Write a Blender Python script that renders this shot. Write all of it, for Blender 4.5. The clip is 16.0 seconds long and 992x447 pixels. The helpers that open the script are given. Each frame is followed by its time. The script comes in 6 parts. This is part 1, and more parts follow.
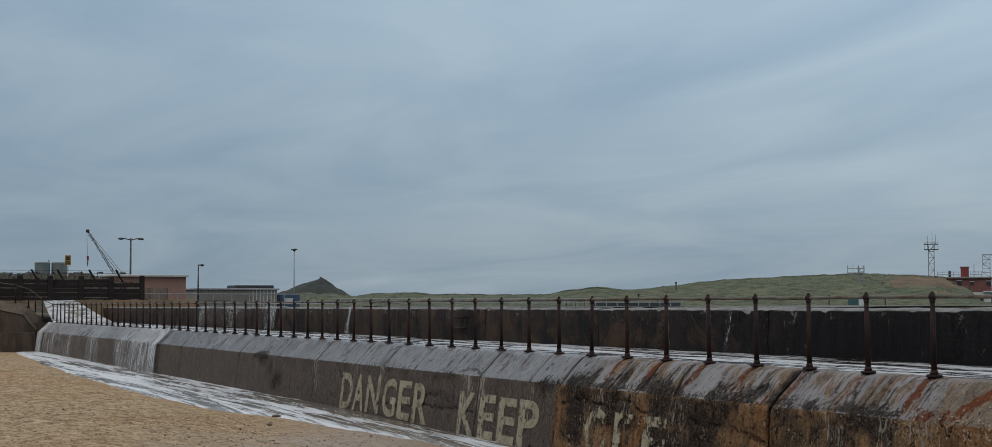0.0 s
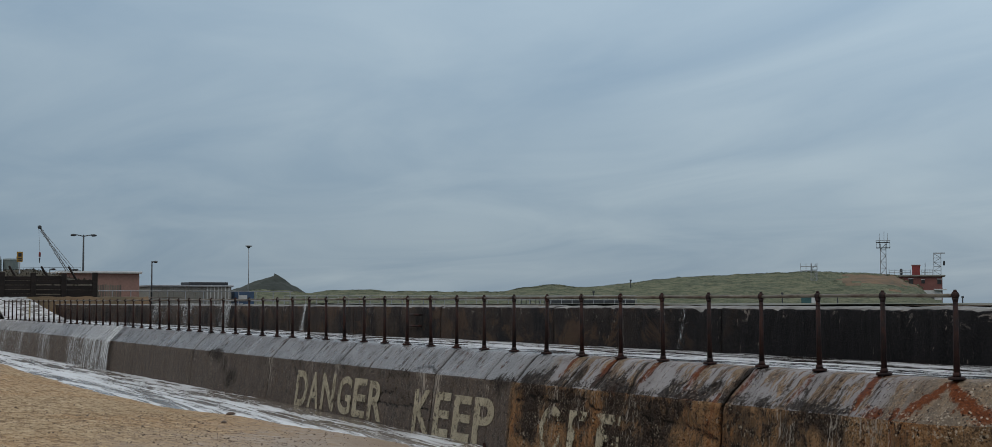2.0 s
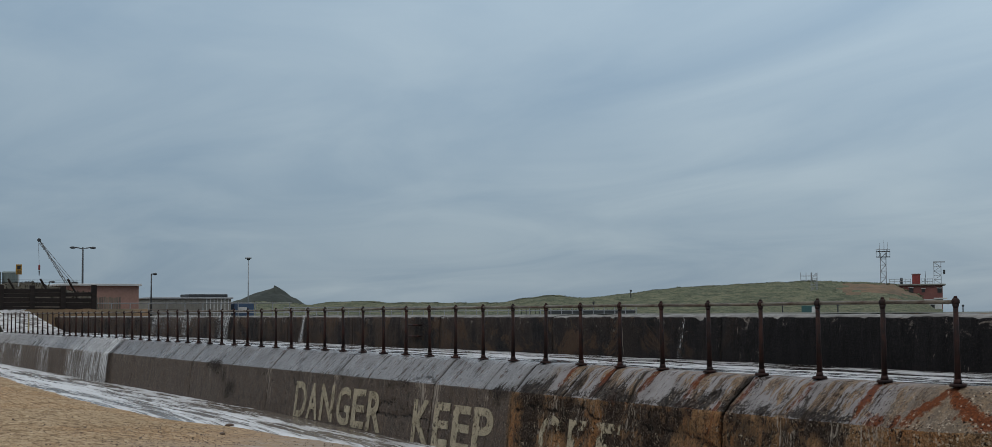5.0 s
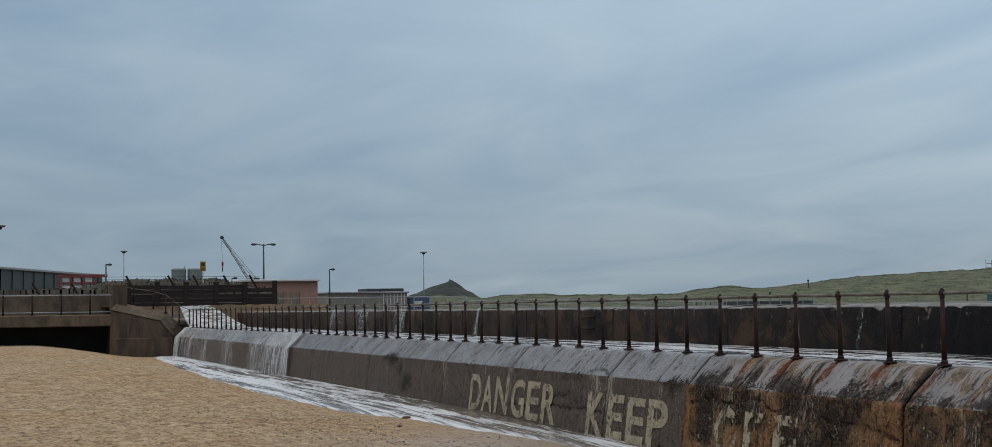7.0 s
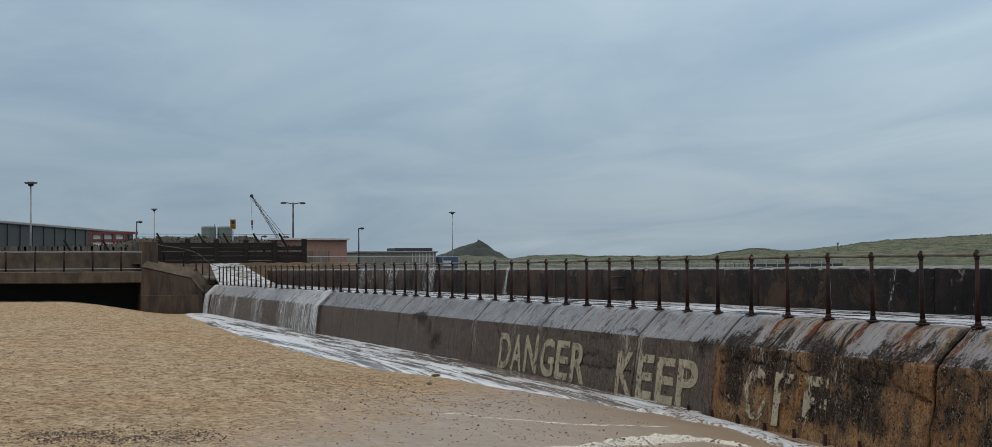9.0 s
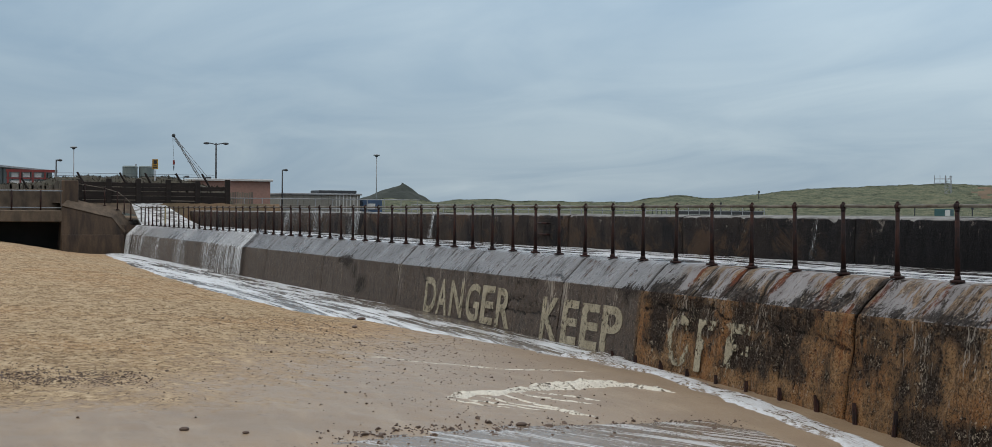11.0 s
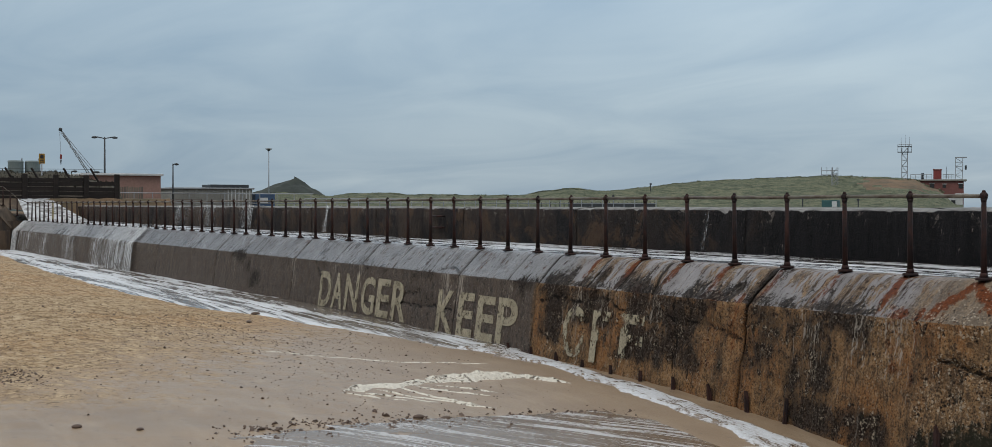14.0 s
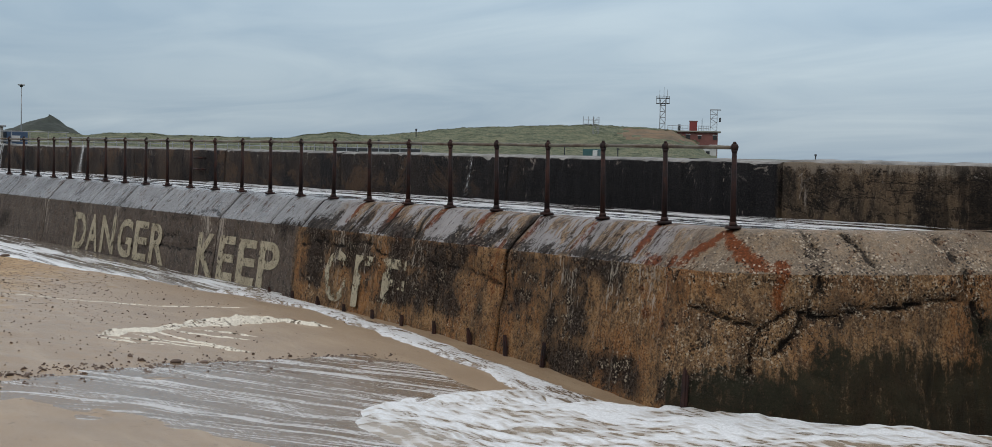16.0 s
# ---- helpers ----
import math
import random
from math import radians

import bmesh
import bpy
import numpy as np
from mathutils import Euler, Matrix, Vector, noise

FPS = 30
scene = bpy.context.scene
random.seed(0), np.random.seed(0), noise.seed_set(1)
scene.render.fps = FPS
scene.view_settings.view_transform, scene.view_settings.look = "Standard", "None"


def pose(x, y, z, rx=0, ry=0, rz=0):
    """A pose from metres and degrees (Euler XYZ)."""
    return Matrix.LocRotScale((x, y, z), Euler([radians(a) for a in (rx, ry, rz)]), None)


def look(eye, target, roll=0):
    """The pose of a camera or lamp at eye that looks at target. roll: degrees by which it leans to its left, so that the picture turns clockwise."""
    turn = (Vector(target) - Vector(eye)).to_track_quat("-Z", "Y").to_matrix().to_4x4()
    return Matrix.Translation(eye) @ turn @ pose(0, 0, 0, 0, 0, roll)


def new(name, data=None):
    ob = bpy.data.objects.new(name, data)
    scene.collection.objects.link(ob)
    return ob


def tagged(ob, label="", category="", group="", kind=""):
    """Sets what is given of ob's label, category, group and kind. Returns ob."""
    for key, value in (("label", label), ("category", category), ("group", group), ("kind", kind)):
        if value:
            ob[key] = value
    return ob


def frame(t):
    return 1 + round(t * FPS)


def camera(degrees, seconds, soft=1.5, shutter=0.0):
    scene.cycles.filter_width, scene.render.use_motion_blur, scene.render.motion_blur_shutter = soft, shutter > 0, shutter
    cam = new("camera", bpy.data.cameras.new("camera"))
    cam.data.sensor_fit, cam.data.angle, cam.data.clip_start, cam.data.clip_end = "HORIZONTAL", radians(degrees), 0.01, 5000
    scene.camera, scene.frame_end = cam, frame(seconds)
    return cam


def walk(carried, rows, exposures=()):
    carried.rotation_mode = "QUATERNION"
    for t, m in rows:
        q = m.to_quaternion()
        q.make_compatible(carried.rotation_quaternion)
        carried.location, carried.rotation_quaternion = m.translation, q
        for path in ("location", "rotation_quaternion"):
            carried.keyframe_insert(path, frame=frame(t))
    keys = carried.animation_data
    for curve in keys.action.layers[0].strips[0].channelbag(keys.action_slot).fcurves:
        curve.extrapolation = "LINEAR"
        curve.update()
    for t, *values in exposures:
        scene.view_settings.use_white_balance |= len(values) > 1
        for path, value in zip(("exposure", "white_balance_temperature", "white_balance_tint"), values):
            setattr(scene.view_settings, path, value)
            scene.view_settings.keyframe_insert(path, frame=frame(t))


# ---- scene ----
ROWS = [
    (0, pose(15.082, -14.265, 3.195, 93.092, 0.088, 65.262)),
    (0.5, pose(15.228, -14.352, 3.192, 92.985, -0.014, 64.332)),
    (1, pose(15.212, -14.343, 3.199, 92.909, 0.122, 64.186)),
    (1.5, pose(15.186, -14.336, 3.200, 92.892, 0.211, 63.684)),
    (2, pose(15.172, -14.311, 3.209, 92.985, 0.014, 63.574)),
    (2.5, pose(15.197, -14.330, 3.201, 93.078, 0.240, 63.512)),
    (3, pose(15.147, -14.288, 3.201, 93.090, 0.151, 63.368)),
    (3.5, pose(15.146, -14.292, 3.200, 93.175, 0.271, 63.321)),
    (5.8, pose(15.077, -14.220, 3.168, 93.885, 0.262, 64.233)),
    (6, pose(15.106, -14.242, 3.172, 93.672, 0.569, 66.551)),
    (6.5, pose(15.056, -14.220, 3.175, 93.170, 0.751, 69.719)),
    (7, pose(15.079, -14.195, 3.179, 93.168, 0.797, 70.139)),
    (7.5, pose(15.095, -14.211, 3.172, 93.168, 0.738, 69.695)),
    (8, pose(15.068, -14.209, 3.175, 93.147, 0.567, 69.646)),
    (8.5, pose(15.033, -14.219, 3.175, 92.730, 0.742, 70.067)),
    (9, pose(15.014, -14.226, 3.136, 91.695, 0.322, 71.197)),
    (9.5, pose(15.045, -14.250, 3.141, 90.000, -0.122, 69.429)),
    (9.7, pose(14.961, -14.215, 3.145, 89.704, -0.157, 68.157)),
    (11.8, pose(15.123, -14.398, 3.165, 89.501, -0.619, 68.340)),
    (12, pose(15.088, -14.390, 3.163, 89.370, -0.606, 67.692)),
    (12.5, pose(15.036, -14.371, 3.159, 89.215, -0.371, 67.494)),
    (13, pose(14.988, -14.352, 3.142, 89.089, 0.106, 67.760)),
    (13.5, pose(15.113, -14.404, 3.150, 89.341, 0.145, 67.702)),
    (14, pose(15.101, -14.383, 3.153, 89.351, -0.132, 64.299)),
    (14.5, pose(15.114, -14.375, 3.157, 89.235, 0.115, 63.834)),
    (15, pose(15.158, -14.401, 3.160, 88.903, -0.271, 61.654)),
    (15.5, pose(15.117, -14.353, 3.153, 88.241, -0.722, 57.275)),
    (16, pose(15.106, -14.354, 3.149, 87.372, -1.178, 55.468)),
]
cam = camera(36.18, 16.0, soft=0.7)
walk(cam, ROWS, exposures=[(0, -0.03, 6450, 10), (3.7, -0.05, 6450, 10), (6, -0.04, 6450, 10), (7, 0.06, 6450, 10), (8.5, 0.1, 6500, 10), (9.5, 0.28, 6550, 10), (12, 0.34, 6550, 10), (14.5, 0.27, 6550, 10), (16, 0.38, 6600, 11)])

# ---- world and sun: a bright overcast sky, lighter towards the zenith ----
SUN_ELEVATION, SUN_TURN = radians(50), radians(-20)
world = bpy.data.worlds.new("overcast_sky")
scene.world = world
world.use_nodes = True
wn, wl = world.node_tree.nodes, world.node_tree.links
wn.clear()


def wnode(kind, **inputs):
    n = wn.new(kind)
    for k, v in inputs.items():
        n.inputs[k.replace("_", " ")].default_value = v
    return n


def wmath(op, a, b=None, clamp=False):
    n = wn.new("ShaderNodeMath")
    n.operation, n.use_clamp = op, clamp
    for i, v in enumerate((a, b)):
        if v is None:
            continue
        if isinstance(v, (int, float)):
            n.inputs[i].default_value = v
        else:
            wl.new(v, n.inputs[i])
    return n.outputs[0]


coord = wn.new("ShaderNodeTexCoord")
split = wn.new("ShaderNodeSeparateXYZ")
wl.new(coord.outputs["Generated"], split.inputs[0])
height = wmath("MAXIMUM", split.outputs["Z"], 0.0)
depth = wmath("ADD", height, 0.10)
flat = wn.new("ShaderNodeCombineXYZ")
wl.new(wmath("DIVIDE", split.outputs["X"], depth), flat.inputs[0])
wl.new(wmath("DIVIDE", split.outputs["Y"], depth), flat.inputs[1])
turn = wn.new("ShaderNodeMapping")
turn.inputs["Rotation"].default_value = (0, 0, radians(28))
turn.inputs["Scale"].default_value = (0.55, 1.0, 1.0)
wl.new(flat.outputs[0], turn.inputs[0])
cloud = wnode("ShaderNodeTexNoise", Scale=1.1, Detail=7.0, Roughness=0.52, Distortion=0.9)
wl.new(turn.outputs[0], cloud.inputs["Vector"])
wide = wnode("ShaderNodeTexNoise", Scale=0.22, Detail=3.0, Roughness=0.5)
wl.new(turn.outputs[0], wide.inputs["Vector"])
both = wmath("ADD", wmath("MULTIPLY", cloud.outputs["Fac"], 0.55), wmath("MULTIPLY", wide.outputs["Fac"], 0.45))
ramp = wn.new("ShaderNodeValToRGB")
ramp.color_ramp.elements[0].position, ramp.color_ramp.elements[0].color = 0.33, (0.198, 0.290, 0.388, 1)
ramp.color_ramp.elements[1].position, ramp.color_ramp.elements[1].color = 0.67, (0.35, 0.438, 0.503, 1)
wl.new(both, ramp.inputs[0])
side = wmath("MULTIPLY", wmath("MAXIMUM", split.outputs["Y"], 0.0), wmath("ADD", wmath("MULTIPLY", height, 1.6), 0.06))
lift = wmath("ADD", wmath("ADD", wmath("MULTIPLY", height, 1.25), 0.78), side)
pale = wn.new("ShaderNodeMix")
pale.data_type = "RGBA"
pale.inputs[7].default_value = (0.400, 0.407, 0.414, 1)
wl.new(wmath("MULTIPLY", wmath("SUBTRACT", height, 0.24, True), 2.6, True), pale.inputs["Factor"])
wl.new(ramp.outputs[0], pale.inputs[6])
overcast = wnode("ShaderNodeBackground")
wl.new(pale.outputs[2], overcast.inputs["Color"])
wl.new(lift, overcast.inputs["Strength"])
sky = wn.new("ShaderNodeTexSky")
sky.sky_type, sky.sun_disc = "NISHITA", False
sky.sun_elevation, sky.sun_rotation = SUN_ELEVATION, SUN_TURN
clear = wnode("ShaderNodeBackground", Strength=0.006)
wl.new(sky.outputs[0], clear.inputs["Color"])
addsky = wn.new("ShaderNodeAddShader")
wl.new(overcast.outputs[0], addsky.inputs[0])
wl.new(clear.outputs[0], addsky.inputs[1])
wout = wn.new("ShaderNodeOutputWorld")
wl.new(addsky.outputs[0], wout.inputs["Surface"])

sun_data = bpy.data.lights.new("sun", "SUN")
sun_data.energy, sun_data.angle, sun_data.color = 0.75, radians(20), (1.0, 0.955, 0.89)
sun = new("sun", sun_data)
sun.matrix_world = look((30, -60, 70), (0, 0, 0))

# ---- materials ----
POST_KNOTS = [(0, -0.04), (8, -11.38), (20, -28.25), (30, -42.4), (40, -56.8), (50, -71.5), (56, -80.3)]
POST_XS = []
for (ka, xa), (kb, xb) in zip(POST_KNOTS, POST_KNOTS[1:]):
    POST_XS += [xa + (xb - xa) * i / (kb - ka) for i in range(kb - ka)]
POST_XS.append(POST_KNOTS[-1][1])


class Nodes:
    """A small helper round one node material."""

    def __init__(self, name):
        self.m = bpy.data.materials.new(name)
        self.m.use_nodes = True
        self.t = self.m.node_tree
        self.n, self.l = self.t.nodes, self.t.links
        self.bsdf = self.n["Principled BSDF"]
        self.pos = self.n.new("ShaderNodeNewGeometry").outputs["Position"]

    def put(self, v, socket):
        if hasattr(v, "is_output"):
            self.l.new(v, socket)
        elif isinstance(v, (tuple, list)) and len(v) == 3 and socket.type == "RGBA":
            socket.default_value = (*v, 1)
        else:
            socket.default_value = v

    def noise(self, scale, detail=4.0, rough=0.6, stretch=(1, 1, 1), distort=0.0, shift=(0, 0, 0), turn=0.0):
        mp = self.n.new("ShaderNodeMapping")
        mp.inputs["Scale"].default_value, mp.inputs["Location"].default_value = stretch, shift
        if turn:
            mp.vector_type = "TEXTURE"
            mp.inputs["Scale"].default_value = [1 / v for v in stretch]
            mp.inputs["Rotation"].default_value = (0, 0, radians(turn))
        self.l.new(self.pos, mp.inputs[0])
        t = self.n.new("ShaderNodeTexNoise")
        for k, v in (("Scale", scale), ("Detail", detail), ("Roughness", rough), ("Distortion", distort)):
            t.inputs[k].default_value = v
        self.l.new(mp.outputs[0], t.inputs["Vector"])
        return t.outputs["Fac"]

    def cells(self, scale, stretch=(1, 1, 1)):
        mp = self.n.new("ShaderNodeMapping")
        mp.inputs["Scale"].default_value = stretch
        self.l.new(self.pos, mp.inputs[0])
        t = self.n.new("ShaderNodeTexVoronoi")
        t.inputs["Scale"].default_value = scale
        self.l.new(mp.outputs[0], t.inputs["Vector"])
        return t.outputs["Distance"]

    def stones(self, scale, stretch=(1, 1, 1)):
        """Rounded grains: how far into a grain, and one random number for each."""
        mp = self.n.new("ShaderNodeMapping")
        mp.inputs["Scale"].default_value = stretch
        wob = self.n.new("ShaderNodeTexNoise")
        wob.inputs["Scale"].default_value, wob.inputs["Detail"].default_value = scale * 0.7, 2.0
        self.l.new(self.pos, wob.inputs["Vector"])
        sway = self.n.new("ShaderNodeVectorMath")
        sway.operation = "MULTIPLY_ADD"
        sway.inputs[1].default_value = [1.2 / scale] * 3
        self.l.new(wob.outputs["Color"], sway.inputs[0])
        self.l.new(self.pos, sway.inputs[2])
        self.l.new(sway.outputs[0], mp.inputs[0])
        t = self.n.new("ShaderNodeTexVoronoi")
        t.inputs["Scale"].default_value = scale
        self.l.new(mp.outputs[0], t.inputs["Vector"])
        s = self.n.new("ShaderNodeSeparateXYZ")
        self.l.new(t.outputs["Color"], s.inputs[0])
        return self.band(t.outputs["Distance"], 0.55, 0.30), s.outputs[0]

    def band(self, v, low, high):
        r = self.n.new("ShaderNodeMapRange")
        r.inputs["From Min"].default_value, r.inputs["From Max"].default_value = low, high
        self.l.new(v, r.inputs["Value"])
        return r.outputs[0]

    def math(self, op, a, b=0.0):
        k = self.n.new("ShaderNodeMath")
        k.operation, k.use_clamp = op, op in ("ADD", "SUBTRACT")
        self.put(a, k.inputs[0])
        self.put(b, k.inputs[1])
        return k.outputs[0]

    def raw(self, op, a, b=0.0):
        k = self.n.new("ShaderNodeMath")
        k.operation = op
        self.put(a, k.inputs[0])
        self.put(b, k.inputs[1])
        return k.outputs[0]

    def axis(self, name):
        s = self.n.new("ShaderNodeSeparateXYZ")
        self.l.new(self.pos, s.inputs[0])
        return s.outputs[name]

    def ramp(self, v, stops):
        k = self.n.new("ShaderNodeValToRGB")
        e = k.color_ramp.elements
        while len(e) < len(stops):
            e.new(0.5)
        for i, (p, c) in enumerate(stops):
            e[i].position, e[i].color = p, (*c, 1)
        self.l.new(v, k.inputs[0])
        return k.outputs[0]

    def mix(self, f, a, b):
        k = self.n.new("ShaderNodeMix")
        k.data_type = "RGBA"
        self.put(f, k.inputs["Factor"])
        self.put(a, k.inputs[6])
        self.put(b, k.inputs[7])
        return k.outputs[2]

    def level(self, f, a, b):
        k = self.n.new("ShaderNodeMix")
        self.put(f, k.inputs[0])
        self.put(a, k.inputs[2])
        self.put(b, k.inputs[3])
        return k.outputs[0]

    def bump(self, v, strength=0.4, distance=0.02, under=None):
        k = self.n.new("ShaderNodeBump")
        k.inputs["Strength"].default_value, k.inputs["Distance"].default_value = strength, distance
        self.l.new(v, k.inputs["Height"])
        if under is not None:
            self.l.new(under, k.inputs["Normal"])
        return k.outputs[0]

    def layer(self, name):
        a = self.n.new("ShaderNodeAttribute")
        a.attribute_name = name
        return a.outputs["Fac"]

    def done(self, color, rough=0.8, normal=None, metal=0.0, spec=0.35):
        b = self.bsdf
        self.put(color, b.inputs["Base Color"])
        self.put(rough, b.inputs["Roughness"])
        self.put(metal, b.inputs["Metallic"])
        self.put(spec, b.inputs["Specular IOR Level"])
        if normal is not None:
            self.l.new(normal, b.inputs["Normal"])
        return self.m


def plain(name, a, b, scale=2.0, fine=30.0, rough=0.75, bump=0.3, dist=0.01, stretch=(1, 1, 1), metal=0.0):
    """Two tones in large blotches, a fine grain and a bump."""
    k = Nodes(name)
    big = k.band(k.noise(scale, 5, 0.65, stretch), 0.35, 0.65)
    grain = k.noise(fine, 3, 0.6)
    c = k.mix(big, a, b)
    c = k.mix(k.math("MULTIPLY", k.band(grain, 0.4, 0.75), 0.35), c, tuple(v * 0.45 for v in a))
    return k.done(c, rough, k.bump(grain, bump, dist), metal)


def sea_wall_face():
    """Smooth grey-brown panels, then eroded ones; weed, grit, rust and lime follow layers laid on the blocks."""
    k = Nodes("weathered_concrete_face")
    x = k.axis("X")
    old = k.band(k.raw("ADD", x, k.raw("MULTIPLY", k.noise(1.4, 4, 0.6), 0.5)), -11.45, -11.3)
    weed, grit, rust, lime = (k.layer(n) for n in ("weed", "grit", "rust", "lime"))
    mid = k.band(k.noise(7, 8, 0.76, (1, 1, 0.8), 0.3), 0.40, 0.60)
    tiny = k.band(k.noise(30, 6, 0.8), 0.38, 0.62)
    coarse = k.band(k.noise(2.4, 8, 0.72, (1.1, 1.1, 0.7), 0.4), 0.36, 0.64)
    drip = k.band(k.noise(4.2, 7, 0.75, (2.0, 2.0, 0.16)), 0.38, 0.62)
    big_in, big_id = k.stones(19)
    small_in, small_id = k.stones(40)
    # smooth part: drips, scabs and pin holes
    base = k.mix(drip, (0.118, 0.089, 0.070), (0.062, 0.048, 0.041))
    base = k.mix(k.math("MULTIPLY", k.band(coarse, 0.55, 0.9), 0.55), base, (0.140, 0.100, 0.072))
    base = k.mix(k.math("MULTIPLY", k.band(mid, 0.30, 0.10), 0.8), base, (0.026, 0.021, 0.018))
    base = k.mix(k.math("MULTIPLY", k.band(tiny, 0.32, 0.12), 0.75), base, (0.022, 0.018, 0.016))
    base = k.mix(k.math("MULTIPLY", k.band(tiny, 0.72, 0.9), 0.6), base, (0.225, 0.190, 0.158))
    base = k.mix(k.math("MULTIPLY", k.math("MULTIPLY", k.band(small_id, 0.90, 0.93), small_in), 0.8), base, (0.30, 0.26, 0.215))
    base = k.mix(k.math("MULTIPLY", k.math("MULTIPLY", k.band(big_id, 0.08, 0.05), big_in), 0.9), base, (0.014, 0.012, 0.011))
    # eroded part
    body = k.mix(coarse, (0.305, 0.176, 0.084), (0.170, 0.098, 0.050))
    body = k.mix(k.math("MULTIPLY", k.band(k.noise(0.8, 5, 0.65, (1.2, 1.2, 0.5), 0, (0, 0, 5)), 0.48, 0.60), 0.8), body, (0.275, 0.122, 0.044))
    body = k.mix(k.math("MULTIPLY", k.band(drip, 0.62, 0.85), 0.55), body, (0.070, 0.050, 0.037))
    body = k.mix(k.math("MULTIPLY", k.band(mid, 0.34, 0.12), 0.7), body, (0.050, 0.035, 0.026))
    body = k.mix(k.math("MULTIPLY", k.band(tiny, 0.36, 0.14), 0.85), body, (0.026, 0.019, 0.014))
    body = k.mix(k.math("MULTIPLY", k.band(tiny, 0.70, 0.90), 0.55), body, (0.44, 0.33, 0.21))
    c = k.mix(old, base, body)
    # rust that has run down
    ru = k.band(k.raw("ADD", rust, k.raw("MULTIPLY", k.raw("SUBTRACT", k.raw("ADD", mid, k.raw("MULTIPLY", drip, 0.6)), 0.8), 0.5)), 0.22, 0.55)
    c = k.mix(k.math("MULTIPLY", ru, 0.9), c, k.mix(tiny, (0.065, 0.018, 0.008), (0.240, 0.068, 0.016)))
    # black weed with torn edges, browner where thin
    w = k.raw("ADD", weed, k.raw("ADD", k.raw("MULTIPLY", k.raw("SUBTRACT", coarse, 0.5), 0.48), k.raw("ADD", k.raw("MULTIPLY", k.raw("SUBTRACT", mid, 0.5), 0.42), k.raw("MULTIPLY", k.raw("SUBTRACT", tiny, 0.5), 0.40))))
    thin, thick = k.band(w, 0.18, 0.40), k.band(w, 0.38, 0.50)
    c = k.mix(k.math("MULTIPLY", thin, 0.6), c, (0.062, 0.043, 0.031))
    c = k.mix(k.math("MULTIPLY", thick, 0.90), c, k.mix(k.band(small_id, 0.3, 0.9), (0.010, 0.008, 0.008), (0.060, 0.048, 0.040)))
    c = k.mix(k.math("MULTIPLY", k.math("MULTIPLY", k.band(small_id, 0.93, 0.95), small_in), k.math("MULTIPLY", thick, 0.8)), c, (0.20, 0.16, 0.125))
    # pits and pale aggregate
    g = k.band(k.raw("ADD", grit, k.raw("MULTIPLY", k.raw("SUBTRACT", mid, 0.5), 0.55)), 0.20, 0.42)
    for inside, pick in ((big_in, big_id), (small_in, small_id)):
        c = k.mix(k.math("MULTIPLY", k.math("MULTIPLY", k.band(pick, 0.46, 0.42), inside), g), c, (0.012, 0.009, 0.008))
        c = k.mix(k.math("MULTIPLY", k.math("MULTIPLY", k.band(pick, 0.68, 0.72), inside), k.math("MULTIPLY", g, 0.85)), c, (0.47, 0.390, 0.290))
    # lime drips below the joints
    li = k.band(k.raw("ADD", lime, k.raw("MULTIPLY", k.raw("SUBTRACT", k.band(k.noise(8, 7, 0.75, (2.2, 2.2, 0.25), 0.6), 0.38, 0.62), 0.5), 0.9)), 0.40, 0.56)
    c = k.mix(k.math("MULTIPLY", li, 0.8), c, (0.36, 0.315, 0.265))
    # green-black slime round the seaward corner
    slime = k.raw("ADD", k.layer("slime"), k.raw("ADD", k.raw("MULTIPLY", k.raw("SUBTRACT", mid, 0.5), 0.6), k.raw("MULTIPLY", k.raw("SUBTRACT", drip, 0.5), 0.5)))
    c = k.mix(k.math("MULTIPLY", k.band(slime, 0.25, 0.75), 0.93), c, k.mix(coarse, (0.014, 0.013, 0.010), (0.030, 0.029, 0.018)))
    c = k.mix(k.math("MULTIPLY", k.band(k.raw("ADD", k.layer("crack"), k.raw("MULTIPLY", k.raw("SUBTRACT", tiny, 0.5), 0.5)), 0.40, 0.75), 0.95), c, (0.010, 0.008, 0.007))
    h = k.raw("ADD", k.raw("ADD", k.raw("MULTIPLY", mid, 0.6), k.raw("MULTIPLY", tiny, 0.4)), k.raw("MULTIPLY", k.math("MULTIPLY", g, k.raw("MULTIPLY", small_in, small_id)), 0.6))
    nrm = k.bump(h, 0.9, 0.022)
    return k.done(c, k.level(thick, 0.62, 0.8), nrm, 0.0, k.level(old, 0.14, 0.05))


